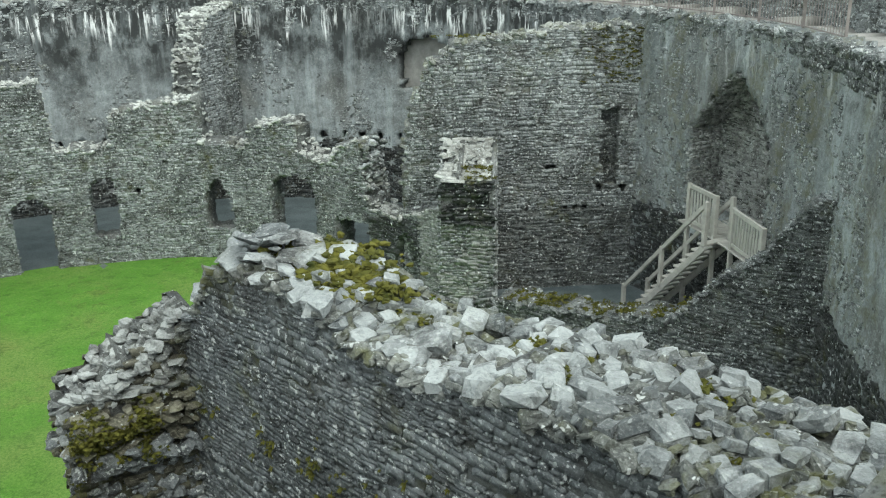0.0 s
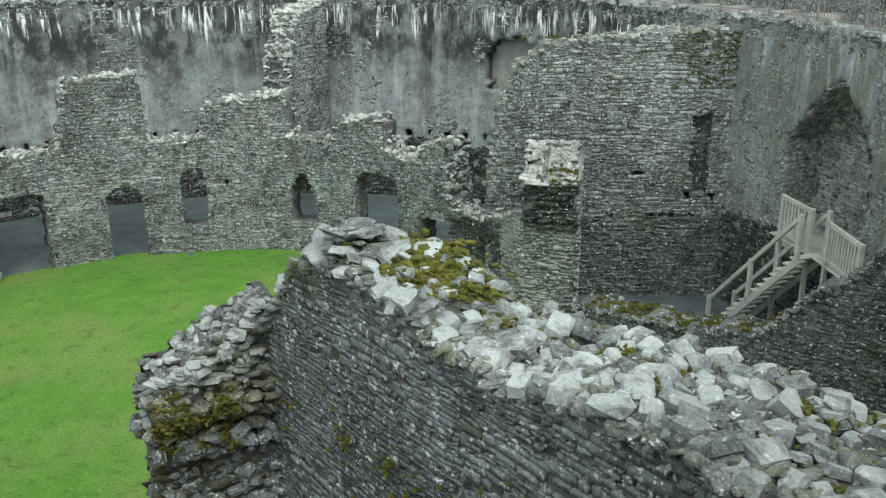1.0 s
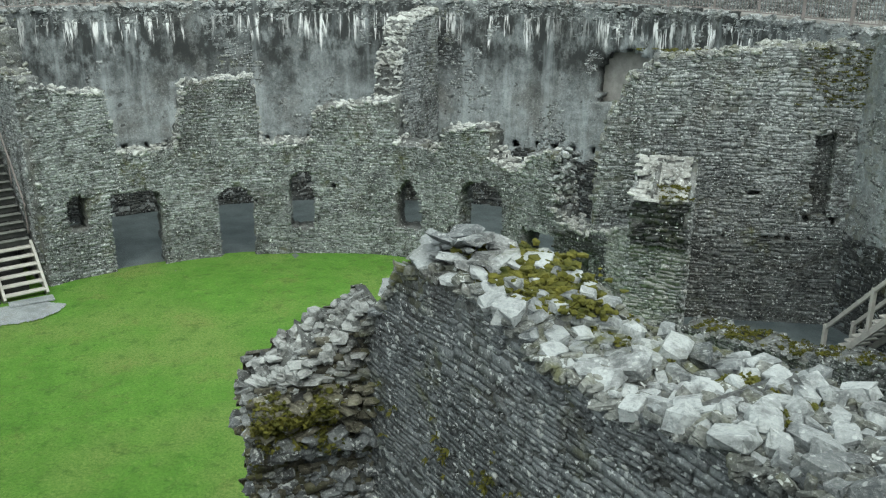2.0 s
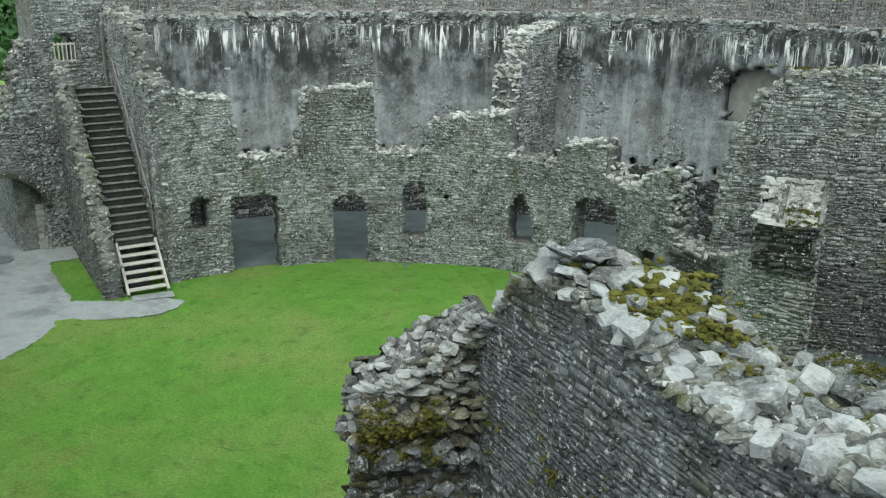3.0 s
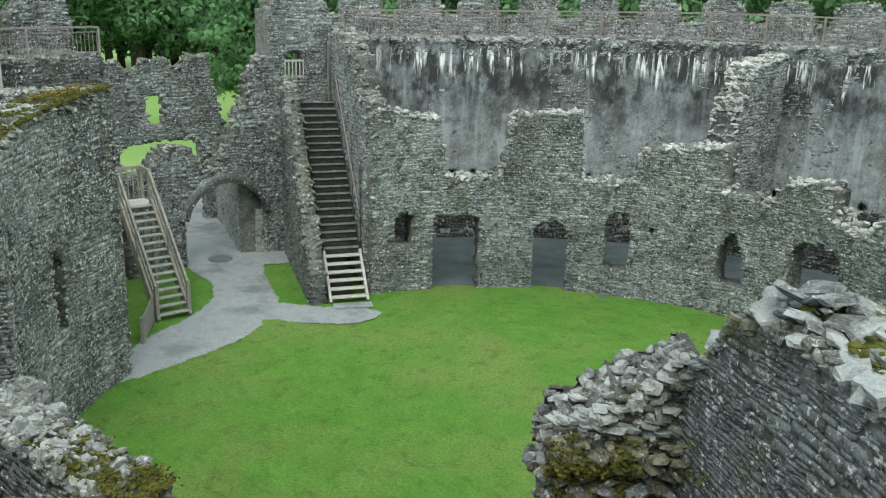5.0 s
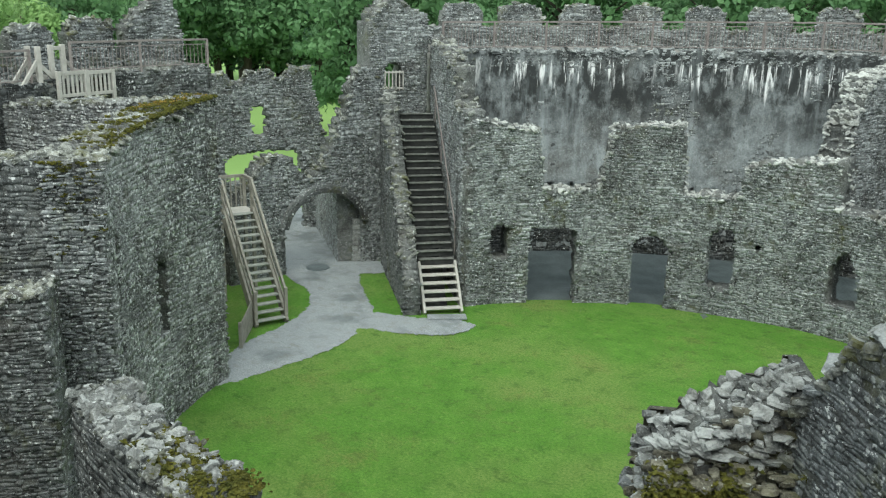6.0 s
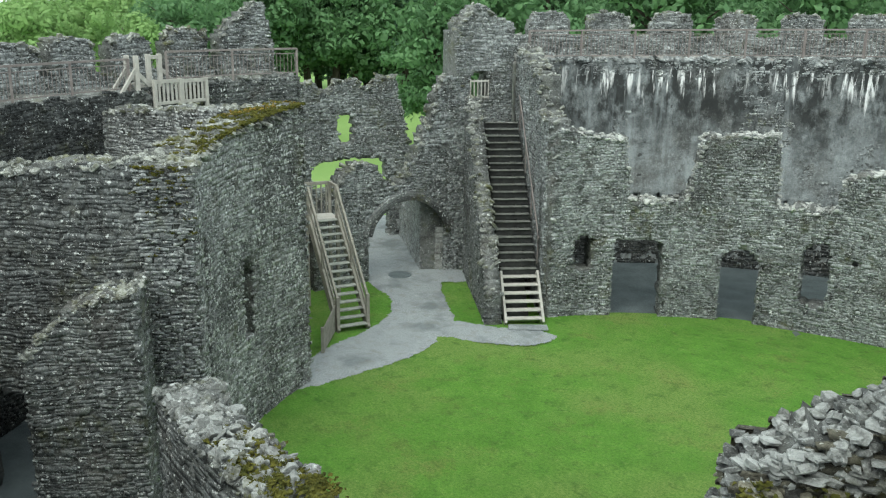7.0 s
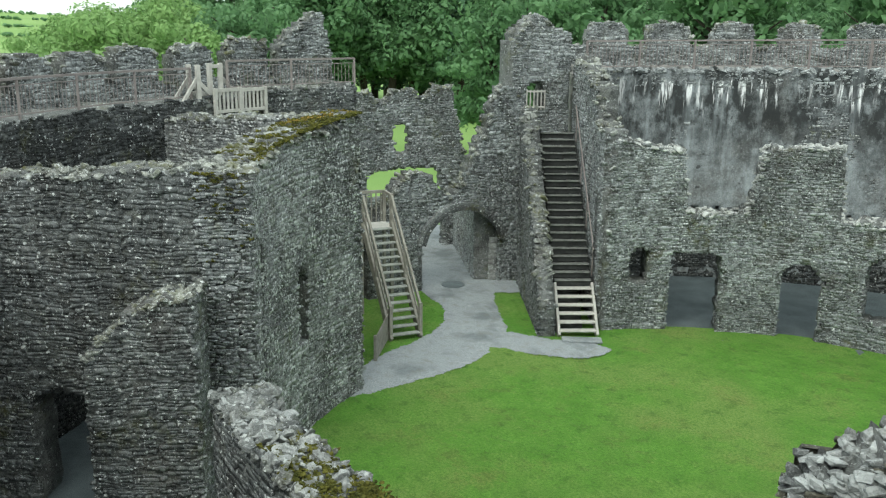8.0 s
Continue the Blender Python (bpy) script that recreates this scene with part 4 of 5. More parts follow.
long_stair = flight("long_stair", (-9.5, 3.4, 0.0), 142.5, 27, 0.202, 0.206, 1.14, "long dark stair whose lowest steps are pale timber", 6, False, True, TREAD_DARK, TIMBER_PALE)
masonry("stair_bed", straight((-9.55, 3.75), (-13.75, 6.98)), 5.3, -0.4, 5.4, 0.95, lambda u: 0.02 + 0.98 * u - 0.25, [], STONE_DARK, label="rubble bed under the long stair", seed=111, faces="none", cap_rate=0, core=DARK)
hand = tagged(new("iron_handrail"), "thin dark iron handrail beside the long stair", "handrail")
dirv = Vector((math.cos(radians(142.5)), math.sin(radians(142.5)), 0))
offs = Vector((-dirv.y, dirv.x, 0)) * -0.62
for i in range(4):
    p = Vector((-9.5, 3.4, 0)) + dirv * (1.5 + 1.25 * i) + offs
    p.z = 0.98 * (1.5 + 1.25 * i)
    board("post", p, p + Vector((0, 0, 0.95)), 0.035, 0.035, IRON, hand, dirv, bevel=0)
a, b = Vector((-9.5, 3.4, 0)) + dirv * 1.4 + offs, Vector((-9.5, 3.4, 0)) + dirv * 5.5 + offs
a.z, b.z = 1.37 + 0.95, 5.4 + 0.95
board("rail", a, b, 0.04, 0.04, IRON, hand, bevel=0)

gate_stair = flight("gate_stair", (-12.45, -0.78, 0.0), 163.0, 15, 0.187, 0.175, 0.92, "weathered grey timber stair with handrails beside the gate", 99, True)
deck = tagged(new("stair_landing"), "weathered timber landing at the head of the gate stair", "landing")
g = Vector((math.cos(radians(163)), math.sin(radians(163)), 0))
gs = Vector((-g.y, g.x, 0))
head = Vector((-12.45, -0.78, 2.78)) + g * 2.7
for i in range(6):
    c = head + g * (0.14 * i)
    board("plank", c - gs * 0.55, c + gs * 0.55, 0.13, 0.04, TIMBER_PALE, deck)
for side in (-0.5, 0.5):
    for k in (0.0, 0.75):
        c = head + gs * side + g * k
        board("post", c - Vector((0, 0, 2.78)), c + Vector((0, 0, 1.05)), 0.1, 0.1, TIMBER, deck, g)
    board("rail", head + gs * side + Vector((0, 0, 1.0)), head + gs * side + g * 0.8 + Vector((0, 0, 1.0)), 0.07, 0.1, TIMBER, deck)
board("rail", head + g * 0.78 - gs * 0.5 + Vector((0, 0, 1.0)), head + g * 0.78 + gs * 0.5 + Vector((0, 0, 1.0)), 0.07, 0.1, TIMBER, deck)
for i in range(6):
    c = head + g * 0.78 + gs * (-0.4 + 0.16 * i)
    board("baluster", c, c + Vector((0, 0, 0.98)), 0.03, 0.05, TIMBER, deck, g, bevel=0)

fence = tagged(new("board_fence"), "short slanted fence of weathered boards", "fence")
f0, f1 = Vector((-12.75, -1.2, 0.0)), Vector((-11.55, -2.5, 0.0))
for p in (f0, f1):
    board("post", p, p + Vector((0, 0, 0.95 if p is f0 else 0.75)), 0.09, 0.09, TIMBER, fence, (1, 1, 0))
for i in range(3):
    board("fence_board", f0 + Vector((0, 0, 0.16 + 0.27 * i)), f1 + Vector((0, 0, 0.12 + 0.22 * i)), 0.03, 0.24, TIMBER, fence)

cellar_stair = flight("cellar_stair", (12.2, 5.65, -0.35), -61.5, 15, 0.2, 0.19, 0.8, "grey timber stair with handrails up to the arched door", 99, True, False, TIMBER_PALE, TIMBER_PALE, slim=True)
landing = tagged(new("door_landing"), "grey timber landing with slatted balustrades at the arched door", "landing")
for i in range(22):
    az = 20.5 - 0.62 * i
    ca, sa = math.cos(radians(az)), math.sin(radians(az))
    board("plank", (13.95 * ca, 13.95 * sa, 2.62), (15.0 * ca, 15.0 * sa, 2.62), 0.14, 0.04, TIMBER_PALE, landing)


def balustrade(name, a, b, parent, height=1.0, gap=0.13, material=TIMBER_PALE, drop=0.35):
    a, b = Vector(a), Vector(b)
    up = Vector((0, 0, 1))
    rail_ = part(name, beam(bmesh.new(), a + up * height, b + up * height, 0.06, 0.1), material, parent, "pale slatted timber balustrade")
    board("bottom_rail", a + up * 0.12, b + up * 0.12, 0.05, 0.09, material, rail_)
    d = (b - a).normalized()
    for p in (a, b):
        board("post", p - up * drop, p + up * (height + 0.06), 0.1, 0.1, material, rail_, d)
    n = int((b - a).length / gap)
    for i in range(1, n):
        c = a.lerp(b, i / n)
        board("slat", c + up * 0.12, c + up * height, 0.02, 0.075, material, rail_, d, bevel=0)


balustrade("balustrade", (13.21, 4.63, 2.64), (13.57, 3.49, 2.64), landing, 0.98, drop=2.95)
balustrade("balustrade", (13.76, 2.70, 2.64), (13.97, 1.24, 2.64), landing, 0.92, drop=2.95)

# the timber steps on the west wall walk
walk_steps = tagged(new("wall_walk_steps"), "pale timber steps with balustrades on the wall walk", "stairs")
def wp(az, z, r=17.2):
    return Vector((r * math.cos(radians(az)), r * math.sin(radians(az)), z))
for i in range(4):
    board("tread", wp(-161.8 - 0.5 * i, 7.1 - 0.17 * i, 16.6), wp(-161.8 - 0.5 * i, 7.1 - 0.17 * i, 16.95), 0.24, 0.05, TIMBER_PALE, walk_steps)
for r in (16.6, 16.95):
    board("post", wp(-161.3, 6.4, r), wp(-161.3, 7.85, r), 0.12, 0.12, TIMBER_PALE, walk_steps)
    board("brace", wp(-161.2, 7.5, r), wp(-159.2, 6.85, r), 0.06, 0.1, TIMBER_PALE, walk_steps)
    board("handrail", wp(-161.3, 7.4, r), wp(-163.7, 6.8, r), 0.07, 0.12, TIMBER_PALE, walk_steps)
    board("string", wp(-161.3, 7.05, r), wp(-163.5, 6.45, r), 0.05, 0.16, TIMBER_PALE, walk_steps)
for az in (-163.2, -164.5):
    board("post", wp(az, 6.4, 16.75), wp(az, 7.87, 16.75), 0.12, 0.12, TIMBER_PALE, walk_steps)
board("top_rail", wp(-163.1, 7.78, 16.75), wp(-164.6, 7.78, 16.75), 0.05, 0.1, TIMBER_PALE, walk_steps)
board("brace", wp(-164.5, 7.5, 16.75), wp(-166.3, 7.0, 16.75), 0.06, 0.1, TIMBER_PALE, walk_steps)
balustrade("balustrade", wp(-162.7, 6.45, 16.4), wp(-165.8, 6.45, 16.4), walk_steps, 0.7)
balustrade("balustrade", wp(-166.0, 6.45, 16.4), wp(-169.0, 6.45, 16.4), walk_steps, 0.68)


# ---- gate ----
gate_arch = tagged(new("gate_arch"), "moulded dark stone arch of the gate passage", "arch")
for k in range(2):
    rr = 1.50 + 0.14 * k
    pts = []
    for i in range(21):
        q = -1 + i / 10
        az = 165.4 - q * (rr / 16.2) * 57.3
        z = 1.62 + (rr - 0.3) * (1.0 - abs(q) ** 1.8) ** 0.62
        pts.append(Vector(((16.2 + 0.06 * k) * math.cos(radians(az)), (16.2 + 0.06 * k) * math.sin(radians(az)), z)))
    for a, b in zip(pts[:-1], pts[1:]):
        part("voussoir", beam(bmesh.new(), a, b, 0.2, 0.13, bevel=0.012), STONE_BLACK if k == 0 else STONE_DARK, gate_arch)
for az in (160.2, 171.0):
    bm = bmesh.new()
    for i in range(8):
        c = Vector((16.78 * math.cos(radians(az)), 16.78 * math.sin(radians(az)), 0.2 * i))
        beam(bm, c, c + Vector((0, 0, 0.19)), 0.5 - 0.03 * (i % 2), 0.5, (math.cos(radians(az)), math.sin(radians(az)), 0), 0.02)
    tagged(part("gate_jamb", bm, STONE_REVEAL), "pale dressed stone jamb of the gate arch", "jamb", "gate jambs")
masonry("passage_wall_north", straight((-15.6, 5.6), (-21.0, 9.0)), 6.4, -0.5, 3.4, 0.8, profile((0, 3.2), (3, 2.6), (6.4, 2.8)), [], STONE, label="low rubble wall along the gate passage", seed=121, faces="back")
gate = tagged(new("turret_gate"), "small pale timber gate in the turret door", "gate")
tg0, tg1 = Vector((-14.98, 6.35, 6.15)), Vector((-14.7, 6.95, 6.15))
for i in range(6):
    c = tg0.lerp(tg1, i / 5)
    board("picket", c, c + Vector((0, 0, 0.68)), 0.03, 0.05, TIMBER_PALE, gate, (1, -0.4, 0), bevel=0)
for h in (0.08, 0.62):
    board("rail", tg0 + Vector((0, 0, h)), tg1 + Vector((0, 0, h)), 0.03, 0.06, TIMBER_PALE, gate)


# ---- gravel path ----
def strip(name, centres, widths, z, material, label):
    """A path of varying width along a smooth line."""
    c = np.array(centres, float)
    t = np.linspace(0, len(c) - 1, 240)
    x, y, w = (np.interp(t, range(len(c)), v) for v in (c[:, 0], c[:, 1], widths))
    for _ in range(90):
        for v in (x, y, w):
            v[1:-1] = (v[:-2] + 2 * v[1:-1] + v[2:]) / 4
    dx, dy = np.gradient(x), np.gradient(y)
    n = np.hypot(dx, dy)
    nx, ny = -dy / n, dx / n
    verts = []
    for k in (-1, -0.5, 0, 0.5, 1):
        e = w / 2 * k + (0.06 * wave(5 * t, k, 4) + 0.05 * wave(31 * t, k, 7) + 0.03 * wave(83 * t, k, 2) if abs(k) == 1 else 0)
        verts.append(np.stack([x + nx * e, y + ny * e, np.full_like(x, z - (0.02 if abs(k) == 1 else 0))], -1))
    quads = [(i * 240 + j, i * 240 + j + 1, (i + 1) * 240 + j + 1, (i + 1) * 240 + j) for i in range(4) for j in range(239)]
    return tagged(new(name, mesh_of(name, np.concatenate(verts), quads, material)), label, "path", kind="structure")


strip("path", [(-24, 9.5), (-19.5, 6.4), (-16, 4.0), (-13.6, 2.75), (-11.8, 1.35), (-10.95, -0.5), (-10.8, -1.9), (-10.5, -3.25), (-10.1, -4.6)], [2.6, 2.6, 3.0, 1.6, 2.1, 2.3, 2.2, 1.5, 0.5], 0.030, GRAVEL, "pale grey slate gravel path from the gate")
strip("path_branch", [(-11.6, 0.7), (-10.5, 1.5), (-9.4, 2.0), (-8.75, 2.6), (-8.35, 3.05), (-8.15, 3.3)], [1.6, 1.5, 1.35, 1.5, 0.9, 0.1], 0.034, GRAVEL, "pale grey gravel branch to the long stair")
strip("path_side", [(-15.4, 4.4), (-14.6, 5.4), (-14.0, 6.2)], [1.6, 1.6, 1.2], 0.038, GRAVEL, "grey gravel beside the stair foot")
bm = bmesh.new()
bmesh.ops.create_cone(bm, cap_ends=True, segments=24, radius1=0.42, radius2=0.40, depth=0.03, matrix=Matrix.Translation((-15.9, 3.9, 0.045)))
tagged(part("manhole_cover", bm, FLOOR), "round dark drain cover set in the gravel", "drain cover")
tagged(part("threshold_slab", beam(bmesh.new(), (-9.55, 2.75, 0.05), (-8.75, 3.6, 0.05), 0.4, 0.06, bevel=0.015), GRAVEL), "flat pale stone slab at the foot of the long stair", "slab")


# ---- broken top of the near cross wall ----
NW_A, NW_D, NW_N = np.array((5.2, -8.8)), np.array((0.7299, -0.6835)), np.array((0.6835, 0.7299))
near_wall = bpy.data.objects["cross_wall_near"]
near_top = lambda u: profile(*NEAR_TOP)(np.asarray(u) + 0.63)
rng = np.random.default_rng(77)
base, faces = lump_shape()
shapes = []
for k in range(30):
    flat = k < 12
    p = base * (rng.uniform((0.9, 0.65, 0.16), (1.4, 1.0, 0.30)) if flat else rng.uniform((0.8, 0.65, 0.42), (1.2, 1.0, 0.75))) * (1 + rng.normal(0, 0.15, base.shape))
    p += rng.normal(0, 0.03, p.shape)
    me = bpy.data.meshes.new("stone")
    me.from_pydata(p.tolist(), [], faces)
    me.materials.append(CAP)
    shapes.append(me)
taken = []
count = 0
for attempt in range(12000):
    if count >= 298:
        break
    u = rng.uniform(-0.1, 6.3)
    w = rng.uniform(0.03, 1.2) * float(np.interp(u, (1.8, 2.6, 3.4), (0.68, 0.86, 1.0)))
    heap = u < 1.6
    big = attempt < 3500
    s = (rng.uniform(0.17, 0.31) if heap else rng.uniform(0.13, 0.24)) if big else rng.uniform(0.07, 0.13)
    reach = 0.33 if heap else 0.42
    if any((u - a) ** 2 + (w - b) ** 2 < (reach * (s + c)) ** 2 for a, b, c in taken):
        continue
    taken.append((u, w, s))
    xy = NW_A + NW_D * u + NW_N * w
    rise = 0.26 * math.exp(-((u - 0.85) / 0.55) ** 2) * math.sin(math.pi * min(1, max(0, w / 0.8)))
    ob = new("stone", shapes[rng.integers(12) if heap else 12 + rng.integers(18)])
    ob.scale = (s, s, s)
    ob.location = (*xy, float(near_top(np.array([u]))[0]) + 0.10 * s + rise + rng.uniform(-0.02, 0.04))
    ob.rotation_euler = (rng.normal(0, 0.22), rng.normal(0, 0.22), rng.uniform(0, 6.28)) if heap else (rng.normal(0, 0.3), rng.normal(0, 0.3), rng.uniform(0, 6.28))
    under(ob, near_wall)
    count += 1


def moss(name, spots, parent, label, material=MOSS):
    """Cushions of moss, each a heap of small soft lumps."""
    r = np.random.default_rng(5)
    ball = bmesh.new()
    bmesh.ops.create_icosphere(ball, subdivisions=1, radius=1.0)
    ball.verts.index_update()
    base = np.array([v.co[:] for v in ball.verts]) * (1, 1, 0.55)
    tris = [[v.index for v in f.verts] for f in ball.faces]
    ball.free()
    verts, polys = [], []
    for x, y, z, s in spots:
        for _ in range(15):
            p = base * s * r.uniform(0.09, 0.26) + (x, y, z) + r.normal(0, 1, 3) * (s * 0.5, s * 0.5, s * 0.12) + r.normal(0, 0.008, base.shape)
            polys += [[i + len(verts) * len(base) for i in t] for t in tris]
            verts.append(p)
    me = bpy.data.meshes.new(name)
    me.from_pydata(np.concatenate(verts).tolist(), [], polys)
    me.materials.append(material)
    return tagged(under(new(name, me), parent), label, kind="stuff")


spots = []
for u, w, k, s in ((1.45, 0.60, 90, 0.24), (1.85, 0.58, 80, 0.22), (1.75, 0.42, 16, 0.12), (2.3, 0.6, 14, 0.1), (2.9, 0.6, 4, 0.09), (3.6, 0.85, 5, 0.1), (4.2, 0.5, 4, 0.09), (4.8, 0.8, 5, 0.1), (5.4, 0.5, 3, 0.08)):
    for _ in range(k):
        uu, ww = u + rng.normal(0, 0.18), w + rng.normal(0, 0.11)
        xy = NW_A + NW_D * uu + NW_N * ww
        spots.append((*xy, float(near_top(np.array([uu]))[0]) + 0.04, s * rng.uniform(0.5, 1.1)))
moss("moss", spots, near_wall, "yellow-green cushions of moss")
spots = []
for _ in range(110):
    v, u = rng.normal(5.0, 0.14), rng.uniform(0.0, 0.75)
    spots.append((*stub_place(np.array([u]), np.array([v]), np.array([-float(ledge(v)) - 0.05]))[0], rng.uniform(0.05, 0.13)))
moss("moss", spots, bpy.data.objects["wall_stub_near"], "brownish green moss on the broken wall end")
spots = []
for _ in range(110):
    a, w = radians(-84.0 - 14 * rng.random() ** 1.6), rng.uniform(0.08, 0.68)
    spots.append((COURT[0] + (RC + w) * math.cos(a), COURT[1] + (RC + w) * math.sin(a), 4.14, rng.uniform(0.05, 0.14)))
moss("moss", spots, bpy.data.objects["wall_stub_west"], "yellow-green moss on the wall top")


def tufts(name, spots, parent, label, material=LEAF_LIGHT):
    """Small ferns and pennywort that grow out of a wall's joints: short bent blades."""
    r = np.random.default_rng(9)
    verts, quads = [], []
    for x, y, z, nx, ny, s in spots:
        for _ in range(14):
            d = np.array((nx, ny, 0.3)) + r.normal(0, 0.6, 3)
            d /= np.linalg.norm(d)
            side = np.cross(d, (0, 0, 1)) + r.normal(0, 0.1, 3)
            side /= np.linalg.norm(side)
            a, l, w = np.array((x, y, z)), s * r.uniform(0.5, 1.1), s * 0.16
            b = a + d * l * 0.55
            c = b + (d + (0, 0, -0.7)) * l * 0.45
            i = len(verts)
            verts += [a - side * w * 0.4, a + side * w * 0.4, b + side * w, b - side * w, c + side * w * 0.2, c - side * w * 0.2]
            quads += [(i, i + 1, i + 2, i + 3), (i + 3, i + 2, i + 4, i + 5)]
    ob = new(name, mesh_of(name, np.array(verts), quads, material))
    return tagged(under(ob, parent), label, kind="stuff")


spots = []
for cu, cz, k in ((1.3, 5.2, 12), (2.0, 5.4, 14), (2.35, 5.0, 9), (2.9, 5.3, 8), (3.6, 5.5, 7), (4.5, 5.8, 8), (0.15, 5.2, 7)):
    for _ in range(k):
        u, z = cu + rng.normal(0, 0.12), cz + rng.normal(0, 0.25)
        xy = NW_A + NW_D * u - NW_N * 0.03
        spots.append((*xy, z, -NW_N[0], -NW_N[1], rng.uniform(0.03, 0.075)))
tufts("wall_plants", spots, near_wall, "small yellow-green ferns in the joints", MOSS)
spots = []
for _ in range(300):
    k = rng.beta(2.0, 1.0)
    a, w = radians(-129.0 - 31.5 * k), rng.choice((rng.uniform(0.0, 1.0), 0.03))
    spots.append((COURT[0] + (RC + w) * math.cos(a), COURT[1] + (RC + w) * math.sin(a), 6.45 + 0.5 * k, rng.uniform(0.06, 0.14)))
moss("moss", spots[:210], bpy.data.objects["wall_courtyard_west"], "yellow-green moss on the wall top")
moss("lichen", [p for p in spots if p[0] < -10.2][:26], bpy.data.objects["wall_courtyard_west"], "ochre lichen on the wall top", LICHEN)
spots = []
for _ in range(220):
    u, v = rng.uniform(5.0, 6.9), rng.uniform(5.6, 7.15)
    if rng.random() < (u - 4.8) / 2:
        p = north_place(np.array([u]), np.array([v]), np.array([0.0]))[0]
        spots.append((*p, rng.uniform(0.04, 0.10)))
for _ in range(40):
    u = rng.uniform(0.6, 6.9)
    spots.append((*north_place(np.array([u]), np.array([6.95]), np.array([rng.uniform(0, 0.6)]))[0], rng.uniform(0.05, 0.1)))
moss("moss", spots, bpy.data.objects["cross_wall_north"], "dark green moss near the wall's top")
spots = []
for _ in range(40):
    p = pier_place(np.array([rng.uniform(0.7, 1.42)]), np.array([3.68]), np.array([rng.uniform(-0.05, 0.4)]))[0]
    spots.append((*p, rng.uniform(0.06, 0.12)))
moss("moss", spots, bpy.data.objects["pier"], "yellow moss on the pier's slabs")
spots = []
for _ in range(34):
    xy = NW_A + NW_D * rng.uniform(-0.62, -0.35) - NW_N * 0.06
    spots.append((*xy, rng.uniform(4.2, 5.3), -NW_N[0], -NW_N[1], rng.uniform(0.06, 0.12)))
tufts("wall_plants", spots, near_wall, "fresh green ferns in the corner of the walls")
spots = []
for _ in range(150):
    u = rng.uniform(0.2, 5.0)
    p = straight((8.4, 4.2), (15.3, -0.3))(np.array([u]), np.array([float(np.interp(u, (0, 2.9, 4.7, 5.15), (0.8, 1.0, 1.4, 1.95))) + 0.06]), np.array([rng.uniform(0.0, 0.9)]))[0]
    spots.append((*p, rng.uniform(0.05, 0.14)))
moss("moss", spots, bpy.data.objects["cross_wall_east"], "olive moss along the low ridge")
spots = []
for _ in range(60):
    p = ring(COURT, RC, -129.0)(np.array([-0.05]), np.array([6.35 - 1.6 * rng.random() ** 2]), np.array([rng.uniform(0.0, 1.0)]))[0]
    spots.append((*p, rng.uniform(0.03, 0.08)))
moss("moss", spots, bpy.data.objects["wall_courtyard_west"], "green moss on the wall's end")



# ---- trees and far country ----
def crown_mesh(name, material, seed, height, spread, lumps, leaves, shape=1.0, low=0.25):
    """Thousands of small leaf sprays round many boughs, with gaps between them."""
    r = np.random.default_rng(seed)
    c = r.normal(0, 1, (lumps, 3))
    c /= np.linalg.norm(c, axis=1)[:, None]
    c *= r.uniform(0.35, 1.0, (lumps, 1))
    z = (c[:, 2] + 1) / 2
    taper = np.clip(1.15 - shape * z, 0.12, 1)
    boughs = np.stack([c[:, 0] * spread * taper, c[:, 1] * spread * taper, height * (low + (1 - low) * z)], -1)
    size = spread * r.uniform(0.16, 0.34, lumps) * (0.6 + 0.4 * taper)
    k = r.integers(0, lumps, leaves)
    d = r.normal(0, 1, (leaves, 3))
    d /= np.linalg.norm(d, axis=1)[:, None]
    p = boughs[k] + d * (size[k] * r.uniform(0.55, 1.08, leaves))[:, None] * (1, 1, 0.75)
    a = r.normal(0, 1, (leaves, 3))
    a -= d * (a * d).sum(1)[:, None] * 0.8
    a /= np.linalg.norm(a, axis=1)[:, None]
    b = np.cross(a, d)
    l = (spread * r.uniform(0.026, 0.055, leaves) * (11000 / leaves) ** 0.5)[:, None]
    droop = np.array((0, 0, -0.35)) * l
    verts = np.stack([p - a * l, p + b * l * 0.6, p + a * l + droop, p - b * l * 0.6], 1).reshape(-1, 3)
    return mesh_of(name, verts, np.arange(leaves * 4).reshape(-1, 4), material)


def trunk_mesh(seed, height, radius):
    r = random.Random(seed)
    bm = bmesh.new()
    def limb(a, b, r0, r1):
        d = b - a
        m = Matrix.Translation((a + b) / 2) @ d.to_track_quat("Z", "Y").to_matrix().to_4x4()
        bmesh.ops.create_cone(bm, cap_ends=True, segments=8, radius1=r0, radius2=r1, depth=d.length, matrix=m)
    fork = Vector((r.uniform(-0.3, 0.3), r.uniform(-0.3, 0.3), height * 0.45))
    limb(Vector((0, 0, -0.5)), fork, radius, radius * 0.65)
    limb(fork, Vector((fork.x * 0.5, fork.y * 0.5, height * 0.88)), radius * 0.65, radius * 0.12)
    for i in range(7):
        a = r.uniform(0, 6.28)
        s = fork.lerp(Vector((0, 0, height * 0.8)), r.uniform(0, 0.7))
        limb(s, s + Vector((math.cos(a), math.sin(a), 0.7)) * height * 0.22, radius * 0.28, radius * 0.06)
    me = bpy.data.meshes.new("trunk")
    bm.to_mesh(me)
    bm.free()
    me.materials.append(BARK)
    return me


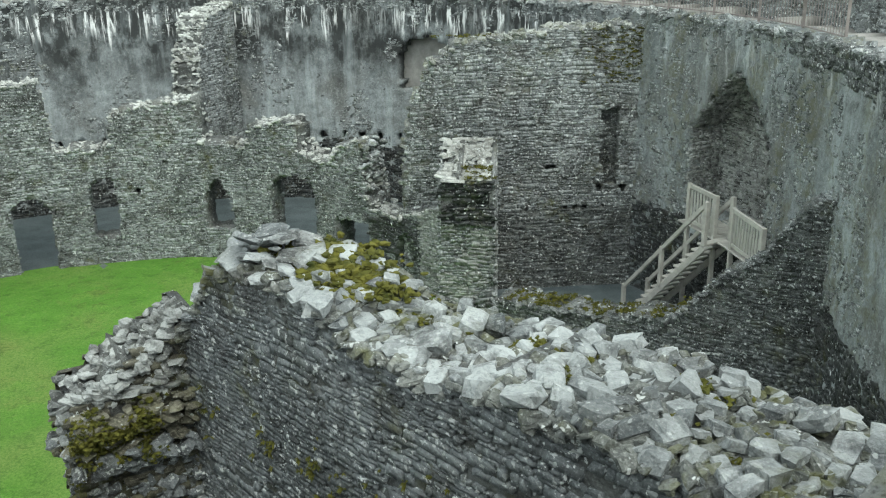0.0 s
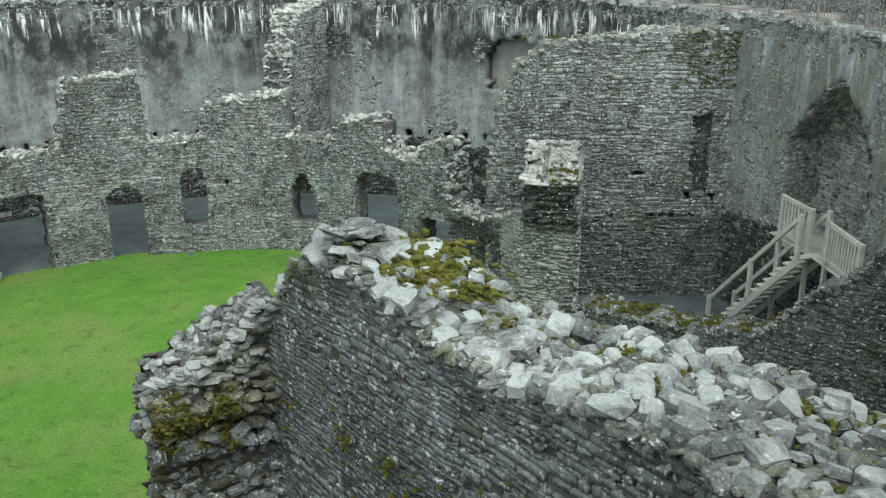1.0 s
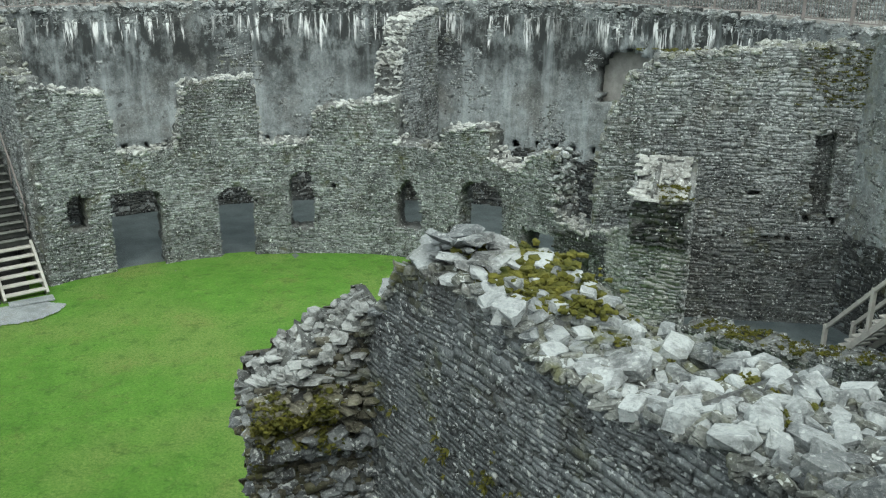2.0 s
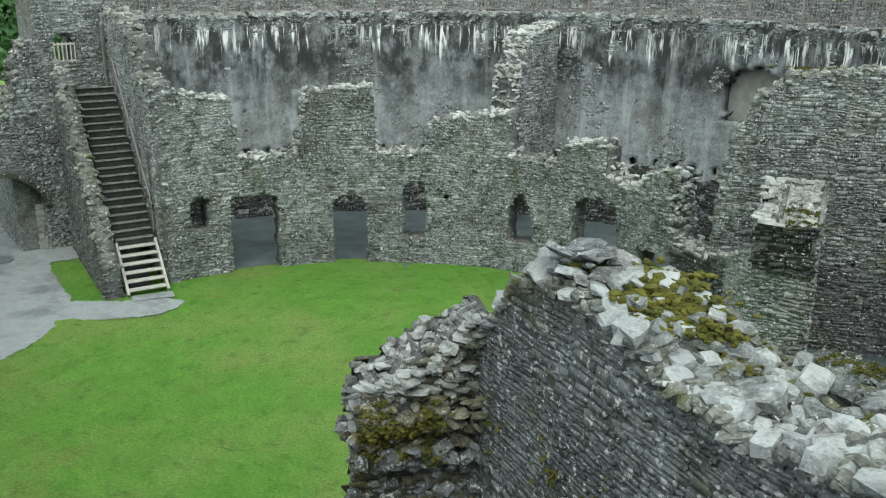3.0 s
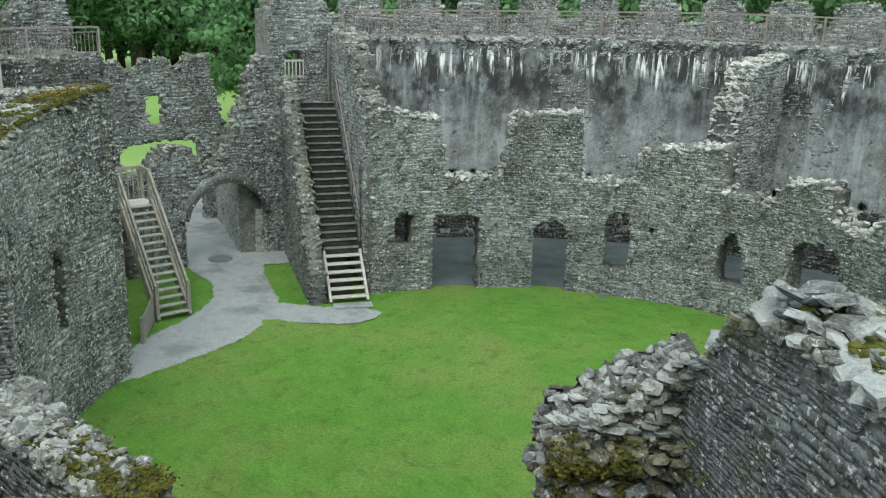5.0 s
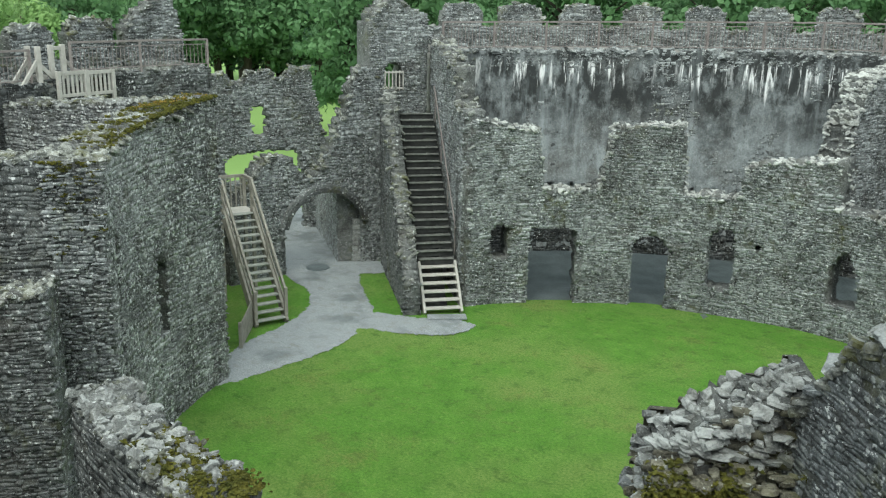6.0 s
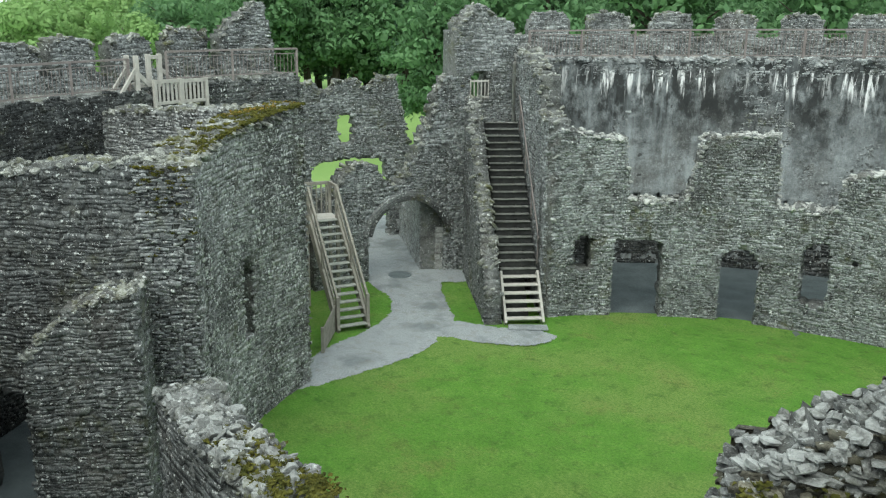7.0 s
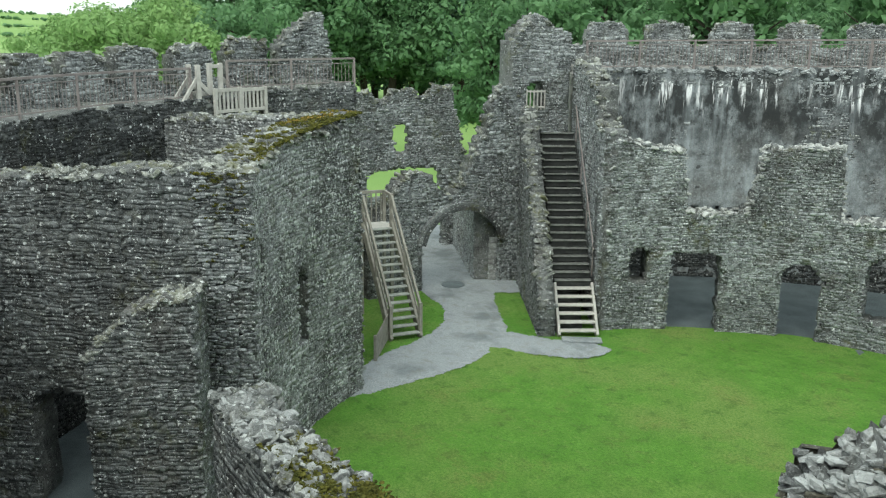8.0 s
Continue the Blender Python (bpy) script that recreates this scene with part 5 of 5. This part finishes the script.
KINDS = {
    "broad": (crown_mesh("crown", LEAF, 1, 13, 5.5, 110, 7800, 0.5, 0.22), trunk_mesh(1, 13, 0.4), "broad-leaved tree in full dark green leaf"),
    "broad_b": (crown_mesh("crown", LEAF, 2, 15, 5.0, 120, 7800, 0.6, 0.15), trunk_mesh(2, 15, 0.42), "tall broad-leaved tree in full leaf"),
    "light": (crown_mesh("crown", LEAF_LIGHT, 3, 9, 4.4, 90, 20000, 0.45, 0.12), trunk_mesh(3, 9, 0.25), "light green ash tree in full leaf"),
    "dark": (crown_mesh("crown", LEAF_DARK, 4, 17, 4.6, 140, 7800, 0.85, 0.08), trunk_mesh(4, 17, 0.4), "tall dark conifer with drooping boughs"),
    "bush": (crown_mesh("crown", LEAF, 5, 3.2, 2.2, 30, 4500, 0.5, 0.0), trunk_mesh(5, 3, 0.12), "round green bush beside the lawn"),
}
MADE = {}


def tree(kind, bearing, distance, scale=1.0, z=-0.5):
    crown, trunk, label = KINDS[kind]
    x, y = 7.4 + distance * math.cos(radians(bearing)), -15.8 + distance * math.sin(radians(bearing))
    turn = (bearing * 37.7) % 360
    m = pose(x, y, z, 0, 0, turn) @ Matrix.Diagonal((scale, scale, scale, 1))
    if kind not in MADE:
        ob = tagged(new("tree"), label, "tree", "trees round the castle")
        for n, me in (("trunk", trunk), ("crown", crown)):
            under(new(n, me), ob)
        ob.matrix_basis = m
        MADE[kind] = ob
    else:
        ob = copy_thing(MADE[kind], pose(x, y, z, 0, 0, turn))
        ob.scale = (scale, scale, scale)


rt = random.Random(12)
# bearing from the wall walk, distance
for b, d, s in ((164.5, 62, 0.85), (161.5, 58, 1.0), (158.6, 60, 1.05), (156.4, 56, 0.95), (163, 75, 1.0), (160, 74, 1.1), (157, 72, 1.15)):
    tree("light", b, d, s * 1.15)
for b, d, s in ((154.2, 66, 0.95), (152.6, 62, 1.0), (151.2, 68, 1.05), (155, 80, 0.95)):
    tree("broad_b", b, d, s * 0.78)
for b, d in ((149.8, 100), (148.2, 104), (146.6, 102), (145.0, 106), (143.4, 103), (141.9, 105), (140.6, 102), (139.2, 104), (138.0, 98), (144.2, 118), (147.4, 118), (140.9, 120)):
    tree("dark", b, d, rt.uniform(1.2, 1.55))
for b, d in ((150.4, 96), (145.6, 100), (142.7, 99)):
    tree("broad", b, d, rt.uniform(1.1, 1.3))
for i in range(18):
    tree("broad" if i % 3 else "broad_b", 137.5 - i * 2.3, 60 + 9 * (i % 2) + rt.uniform(-3, 3), rt.uniform(0.82, 1.1))
for i in range(16):
    tree("broad_b" if i % 3 else "broad", 166 - i * 4.4 if i > 1 else 150 - i * 6, 96 + rt.uniform(-4, 6), rt.uniform(1.15, 1.4))
for b, d in ((140.4, 92), (139.7, 91), (139.0, 92)):
    tree("bush", b, d, rt.uniform(0.8, 1.1))


def hills():
    """Rolling fields far off, one sheet with hedges on it."""
    n, m = 60, 24
    verts = []
    for i in range(m + 1):
        r = 160 + i * 30
        a = np.radians(np.linspace(90, 200, n + 1))
        z = -1.2 + 25.0 * np.clip((r - 160) / 420, 0, 1) ** 1.2 * (0.8 + 0.3 * np.sin(4 * a + 0.4)) - 0.3
        verts.append(np.stack([r * np.cos(a), r * np.sin(a), z], -1))
    quads = [(i * (n + 1) + j, (i + 1) * (n + 1) + j, (i + 1) * (n + 1) + j + 1, i * (n + 1) + j + 1) for i in range(m) for j in range(n)]
    ob = new("hill", mesh_of("hill", np.concatenate(verts), quads, MEADOW))
    return tagged(ob, "distant green hillside of hedged fields", "hill", kind="structure")


hills()
r = np.random.default_rng(31)
spots = []
for row, dist in enumerate((330, 400, 480, 560)):
    for i in range(220):
        a = radians(150 + 40 * i / 220)
        h = -1.5 + 25.0 * min(1, (dist - 160) / 420) ** 1.2 * (0.8 + 0.3 * math.sin(4 * a + 0.4))
        spots.append((dist * math.cos(a) + r.normal(0, 1.5), dist * math.sin(a) + r.normal(0, 1.5), h + 1, r.uniform(1.2, 2.4)))
rubble("hedges", spots, LEAF, None, 32)
tagged(bpy.data.objects["hedges"], "dark green hedges between the far fields", "hedge", kind="stuff")
